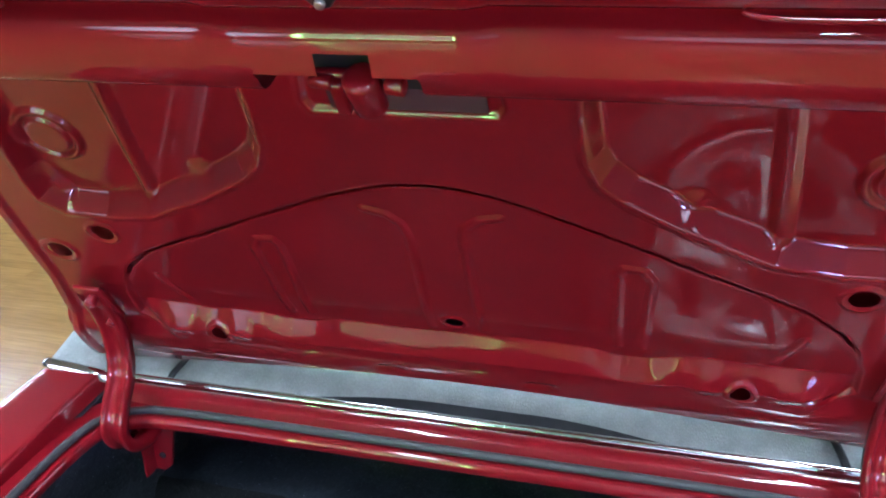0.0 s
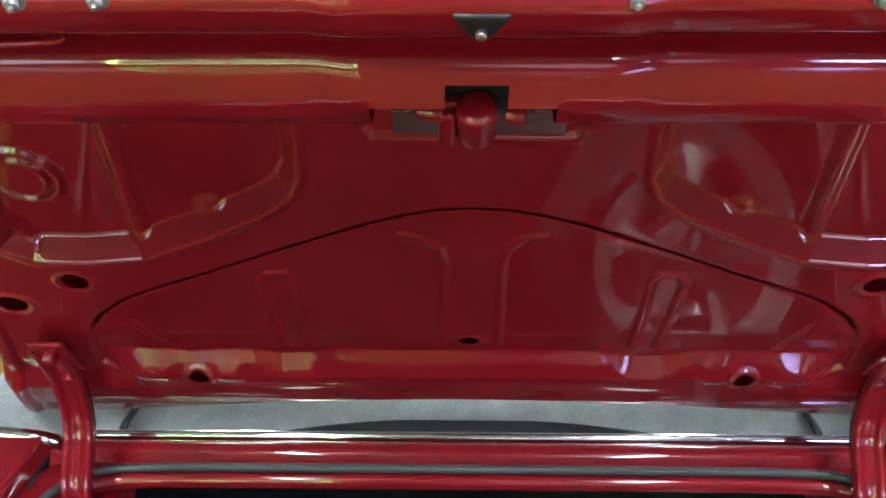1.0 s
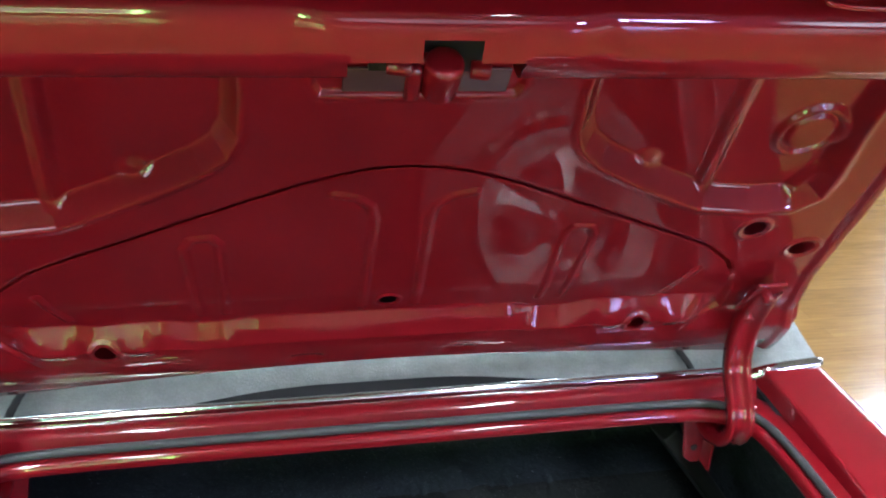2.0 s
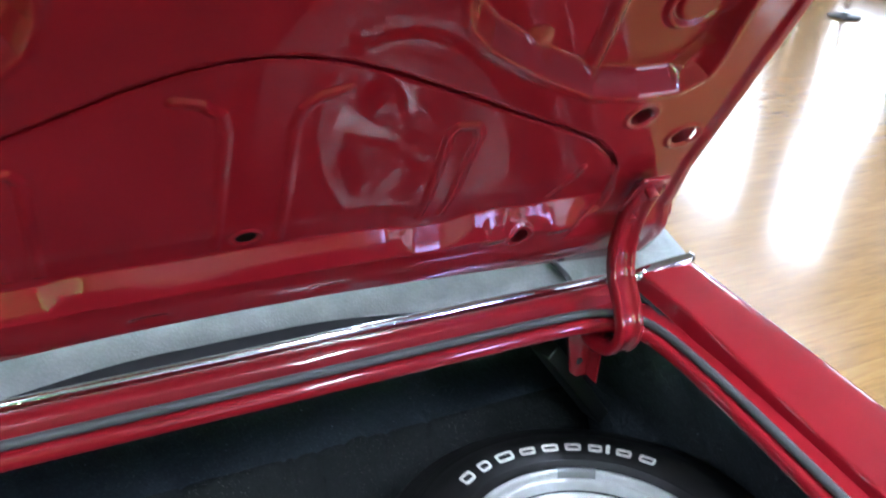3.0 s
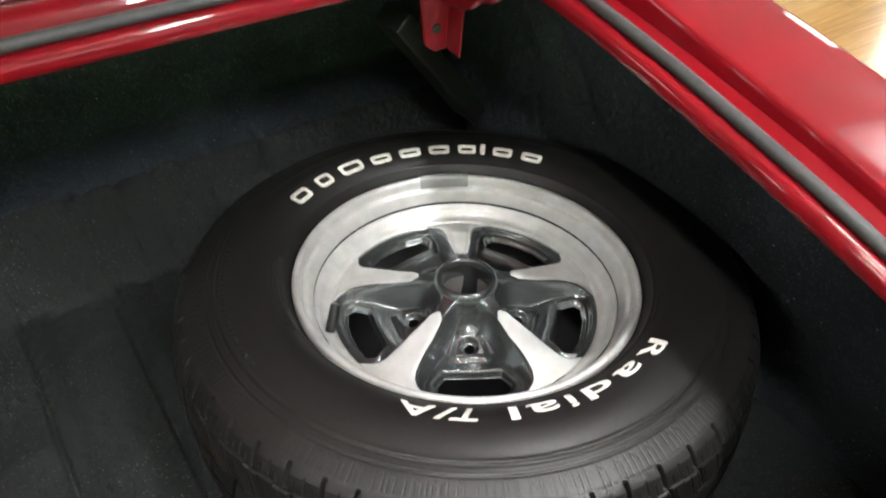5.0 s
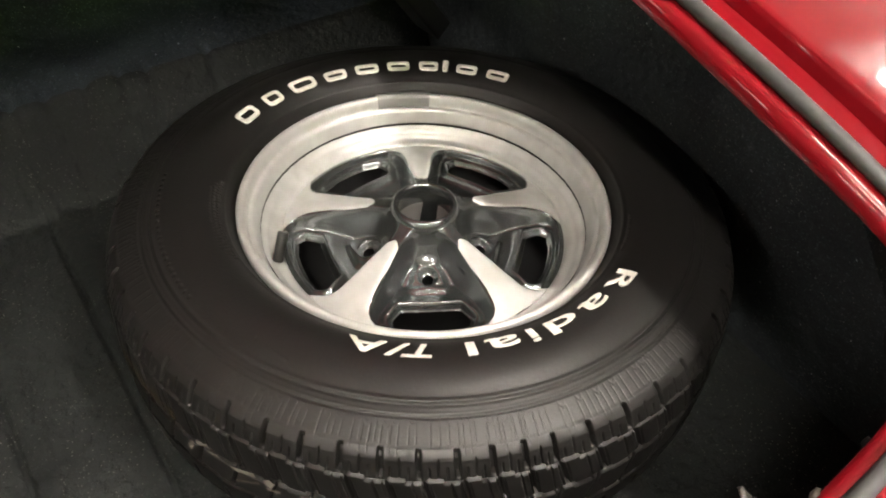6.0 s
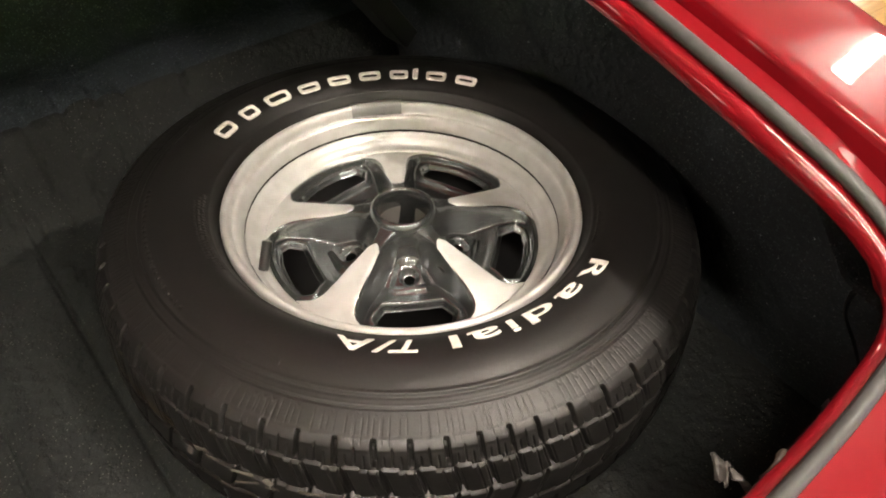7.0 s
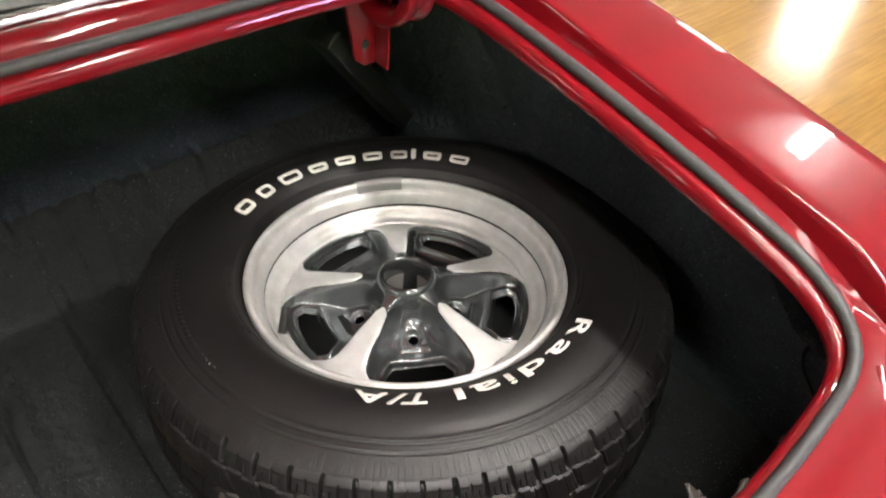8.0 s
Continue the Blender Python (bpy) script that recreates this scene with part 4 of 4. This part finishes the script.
def side_z(r):
    return float(np.interp(r, [a for a, b in SIDE[:14]], [b for a, b in SIDE[:14]]))


def bent(me, angle, radius):
    """Lay a flat mesh (x along, y up, z out) on the side wall at an angle."""
    for v in me.vertices:
        x, y, z = v.co
        r = radius + y
        a = angle - x / radius
        v.co = (r * math.cos(a), r * math.sin(a), side_z(r) + 0.0006 + z)
    me.update()
    return me


def pill(width, height, stroke=0.0):
    """A rounded bar, or with a stroke a rounded ring, 1.6 mm thick."""
    q = np.linspace(0, 2 * math.pi, 48, endpoint=False)
    c, s = np.cos(q), np.sin(q)
    round_x, round_y = np.sign(c) * np.abs(c) ** 0.45, np.sign(s) * np.abs(s) ** 0.45
    rows = []
    for dx, z in ((0, -0.0008), (0, 0.0005), (0.0005, 0.0009), ((stroke or width / 2) - 0.0005, 0.0009), ((stroke or width / 2), 0.0005), ((stroke or width / 2), -0.0008)):
        dy = min(dx, height / 2)
        rows.append(np.stack([round_x * (width / 2 - min(dx, width / 2)), round_y * (height / 2 - dy), np.full(48, z)], -1))
    return grid_mesh("pill", np.array(rows), closed_j=True)


def glyph(ch, width, height, slant=0.0):
    """One letter of the built-in font, brought to a width and a height, with its foot at y = 0."""
    cu = bpy.data.curves.new("glyph", "FONT")
    cu.body, cu.size, cu.extrude, cu.align_x, cu.resolution_u = ch, 0.03, 0.0008, "CENTER", 3
    cu.offset = 0.0003
    ob = bpy.data.objects.new("glyph", cu)
    scene.collection.objects.link(ob)
    me = bpy.data.meshes.new_from_object(ob.evaluated_get(bpy.context.evaluated_depsgraph_get()))
    bpy.data.objects.remove(ob)
    bm = bmesh.new()
    bm.from_mesh(me)
    lo = [min(v.co[i] for v in bm.verts) for i in (0, 1)]
    hi = [max(v.co[i] for v in bm.verts) for i in (0, 1)]
    for v in bm.verts:
        y = (v.co.y - lo[1]) / (hi[1] - lo[1]) * height
        v.co = ((v.co.x - (lo[0] + hi[0]) / 2) / (hi[0] - lo[0]) * width + slant * (y - height / 2), y, v.co.z)
    bmesh.ops.subdivide_edges(bm, edges=[e for e in bm.edges if e.calc_length() > 0.006], cuts=3)
    bmesh.ops.triangulate(bm, faces=bm.faces)
    bm.to_mesh(me)
    bm.free()
    return me


FOOT = 0.2192


def lettering():
    # plain marks: the angle where each begins and ends, whether it is tall, and its stroke
    marks = ((121.3, 114.2, 1, 0.0050), (110.2, 104.2, 1, 0.0046), (100.4, 92.0, 1, 0.0048), (88.8, 81.7, 0, 0.0046), (78.6, 71.3, 0, 0.0046), (68.4, 61.4, 0, 0.0046),
             (58.4, 52.4, 0, 0.0044), (51.0, 49.2, 1, 0.0), (46.6, 40.0, 0, 0.0046), (36.8, 29.8, 0, 0.0046))
    for a0, a1, tall, stroke in marks:
        h = 0.0182 if tall else 0.0140
        w = math.radians(a0 - a1) * (FOOT + h / 2)
        me = pill(w, h, stroke)
        part("mark", bent(me, math.radians((a0 + a1) / 2), FOOT + h / 2), WHITE, tyre_ob, "plain white raised mark", smooth=False)
    letters = (("R", -68.2, -76.0, 1, 0.0), ("a", -78.6, -86.2, 0, 0.0), ("d", -88.4, -96.3, 1, 0.0), ("i", -99.2, -101.0, 1, 0.0), ("a", -103.4, -110.9, 0, 0.0), ("l", -113.2, -115.2, 1, 0.0),
               ("T", -121.9, -128.0, 1, 0.35), ("/", -127.8, -131.6, 1, 0.25), ("A", -132.2, -140.9, 1, 0.0))
    for ch, a0, a1, tall, slant in letters:
        h = 0.0175 if tall else 0.0138
        me = bent(glyph(ch, math.radians(a0 - a1) * FOOT, h, slant), math.radians((a0 + a1) / 2), FOOT)
        part("letter", me, WHITE, tyre_ob, "white raised letter", smooth=False)


lettering()


def tread_marks():
    """Worn pale paint marks and a thin ochre line left on the tread."""
    rng = np.random.default_rng(11)
    for at, z, length, height, turn in ((-161.5, -0.070, 0.020, 0.005, 1.2), (-158.5, -0.054, 0.018, 0.006, 0.4), (-156.5, -0.059, 0.014, 0.004, 0.2), (-151.0, -0.060, 0.026, 0.006, 0.25), (-150.5, -0.074, 0.030, 0.003, 0.5), (-146.5, -0.060, 0.010, 0.009, 0.9), (-146.0, -0.069, 0.014, 0.004, 0.2),
                                        (-139.5, -0.0605, 0.024, 0.0045, 0.1), (-135.0, -0.068, 0.020, 0.004, 0.1)):
        G = []
        for i in range(9):
            x = (i / 8 - 0.5) * length
            row = []
            for j in range(4):
                y = (j / 3 - 0.5) * height * (0.75 + 0.5 * rng.random())
                a = math.radians(at) + (x * math.cos(turn) - y * math.sin(turn)) / 0.329
                row.append((0.3290 * math.cos(a), 0.3290 * math.sin(a), z + x * math.sin(turn) + y * math.cos(turn)))
            G.append(row)
        part("paint_mark", grid_mesh("paint_mark", np.array(G)), CHALK, tyre_ob, "worn pale paint mark", smooth=False)
    for z in (-0.038, -0.045):
        G = [[(0.3289 * math.cos(a), 0.3289 * math.sin(a), z + q) for q in (-0.0006, 0.0006)] for a in np.radians(np.linspace(172, 196, 30))]
        part("paint_line", grid_mesh("paint_line", np.array(G)), OCHRE, tyre_ob, "thin ochre paint line", smooth=False)


tread_marks()


def rim():
    prof = spline([(0.1920, -0.012, 0), (0.1955, -0.007, 0), (0.1962, -0.001, 0), (0.1945, 0.0030, 0), (0.1915, 0.0040, 0), (0.1885, 0.0025, 0), (0.1868, -0.0015, 0), (0.1860, -0.0065, 0), (0.1845, -0.0095, 0), (0.1822, -0.0105, 0), (0.1800, -0.0125, 0),
                   (0.1782, -0.0165, 0), (0.1765, -0.0215, 0), (0.1745, -0.0275, 0), (0.1722, -0.0318, 0), (0.1698, -0.0340, 0), (0.1675, -0.0362, 0), (0.1655, -0.0395, 0), (0.1630, -0.0422, 0), (0.1595, -0.0438, 0), (0.1560, -0.0448, 0), (0.1540, -0.0475, 0), (0.1520, -0.0500, 0)], 130)
    r = part("rim", grid_mesh("rim", lathe(prof[:, :2], 160), closed_i=True), SILVER, wheel, "silver painted steel rim")
    # wheel centre with five spokes
    nr, nt = 170, 1000
    rr, th = np.linspace(0.034, 0.1535, nr), np.linspace(0, 2 * math.pi, nt, endpoint=False)
    R, T = np.meshgrid(rr, th, indexing="ij")
    ph = (T - SPOKE0 + math.pi / 5) % (2 * math.pi / 5) - math.pi / 5
    X, Yt = R * np.cos(ph), R * np.sin(ph)
    spoke = np.maximum(step(np.interp(X, FACE_X, FACE_H) + 0.0045 - np.abs(Yt), 0.0115), step(R - 0.1465, 0.005))
    top = np.interp(R, TOP_R, TOP_Z)
    low = np.interp(R, [0.03, 0.036, 0.041, 0.052, 0.075, 0.095, 0.106, 0.15], [-0.010, -0.014, -0.034, -0.056, -0.063, -0.0585, -0.0560, -0.0555])
    Z = low + (top - low) * spoke
    ps = (T - SPOKE0) % (2 * math.pi / 5) - math.pi / 5
    Xs, Ys = R * np.cos(ps), R * np.sin(ps)
    # lug seats on raised bosses
    boss = inside(Xs, Ys, [(0.047, -0.012), (0.079, -0.023), (0.084, -0.017), (0.084, 0.017), (0.079, 0.023), (0.047, 0.012)])
    Z = Z + 0.0042 * step(boss - 0.001, 0.008) * (1 - spoke)
    lug = np.hypot(Xs - 0.0640, Ys)
    Z = Z + 0.0012 * np.exp(-((lug - 0.0125) / 0.004) ** 2) - 0.006 * step(0.0090 - lug, 0.006)
    # windows with a rolled bead
    edge = inside(Xs, Ys, [(0.1110, 0.0), (0.1095, -0.030), (0.1235, -0.0405), (0.1315, -0.0375), (0.1370, -0.018), (0.1380, 0.0), (0.1370, 0.018), (0.1315, 0.0375), (0.1235, 0.0405), (0.1095, 0.030)])
    Z = Z + 0.0062 * np.exp(-((edge + 0.0055) / 0.0042) ** 2) * (1 - spoke) * (0.35 + 0.65 * step(0.122 - Xs, 0.02)) - 0.004 * step(edge + 0.002, 0.005)
    bad = (edge > 0) | (lug < 0.0062)
    keep = ~(bad[:-1, :] & np.roll(bad, -1, axis=1)[:-1, :] & bad[1:, :] & np.roll(bad, -1, axis=1)[1:, :])
    P = np.stack([R * np.cos(T), R * np.sin(T), Z], -1)
    part("wheel_centre", grid_mesh("wheel_centre", P, closed_j=True, keep=keep), CHARCOAL, wheel, "charcoal painted five-spoke wheel centre")
    hub = [(0.0285, -0.105), (0.0285, -0.016), (0.0293, -0.009), (0.0312, -0.007), (0.0345, -0.009), (0.0375, -0.017), (0.040, -0.035), (0.043, -0.05)]
    part("hub_ring", grid_mesh("hub_ring", lathe(hub, 64), closed_i=True), CHARCOAL, wheel)
    q = np.linspace(0, 2 * math.pi, 241)[:-1]
    G = np.stack([np.outer(np.linspace(0.001, 0.0284, 40), np.cos(q)), np.outer(np.linspace(0.001, 0.0284, 40), np.sin(q)), np.full((40, 240), -0.032)], -1)
    part("hub_plate", grid_mesh("hub_plate", G, closed_j=True, keep=np.abs(G[:-1, :, 0] * math.sin(-2.27) - G[:-1, :, 1] * math.cos(-2.27) + 0.004) > 0.0085), GREYP, wheel, "grey plate with a slot inside the hub", smooth=False)
    for k in range(5):
        a0 = SPOKE0 + k * 2 * math.pi / 5
        G = []
        for x in np.linspace(0.0565, 0.1535, 60):
            h = float(np.interp(x, FACE_X, FACE_H)) * min(1.0, math.sqrt(max(0.0, (x - 0.0560) / 0.006)))
            h = min(h, math.sqrt(max(0.0, 0.1540 ** 2 - x * x)) + 0.0005)
            row = []
            for y in np.linspace(-h, h, 13):
                z = float(np.interp(math.hypot(x, y), TOP_R, TOP_Z)) + 0.0014
                e = 0.0022 * (abs(y) / h) ** 8
                row.append((x * math.cos(a0) - y * math.sin(a0), x * math.sin(a0) + y * math.cos(a0), z - e))
            G.append(row)
        part("spoke_face", grid_mesh("spoke_face", np.array(G)), SILVER, wheel, "silver spoke face")
    # near-black dish: painted shade seen through the wheel windows
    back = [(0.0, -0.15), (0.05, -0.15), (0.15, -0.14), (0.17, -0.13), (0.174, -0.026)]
    part("rim_back_shade", grid_mesh("rim_back_shade", lathe(back, 64), closed_i=True), DARK, wheel)
    va = math.radians(VALVE)
    part("valve", rod((0.164 * math.cos(va), 0.164 * math.sin(va), -0.034), (0.152 * math.cos(va - 0.09), 0.152 * math.sin(va - 0.09), -0.008), 0.0055), BLACK, wheel, "black rubber valve")
    wa = math.radians(WEIGHT)
    G = []
    for a in np.linspace(-0.17, 0.17, 16):
        G.append([(q * math.cos(wa + a), q * math.sin(wa + a), z) for q, z in ((0.184, -0.009), (0.185, -0.0045), (0.1872, 0.001), (0.190, 0.0062), (0.194, 0.0058), (0.1975, 0.002), (0.1985, -0.004))])
    part("balance_weight", grid_mesh("balance_weight", np.array(G)), WEIGHT_GREY, wheel, "clip-on grey balance weight")


SPOKE0, VALVE, WEIGHT = math.radians(60.0), 171.0, 64.5
FACE_X = [0.03, 0.056, 0.060, 0.066, 0.095, 0.115, 0.130, 0.137, 0.142, 0.1455, 0.150, 0.154]
FACE_H = [0.009, 0.0062, 0.0068, 0.0080, 0.0130, 0.0162, 0.0200, 0.0242, 0.0310, 0.0420, 0.062, 0.08]
TOP_R, TOP_Z = [0.03, 0.045, 0.08, 0.12, 0.15, 0.155], [-0.012, -0.0185, -0.0275, -0.0365, -0.0462, -0.0480]
rim()
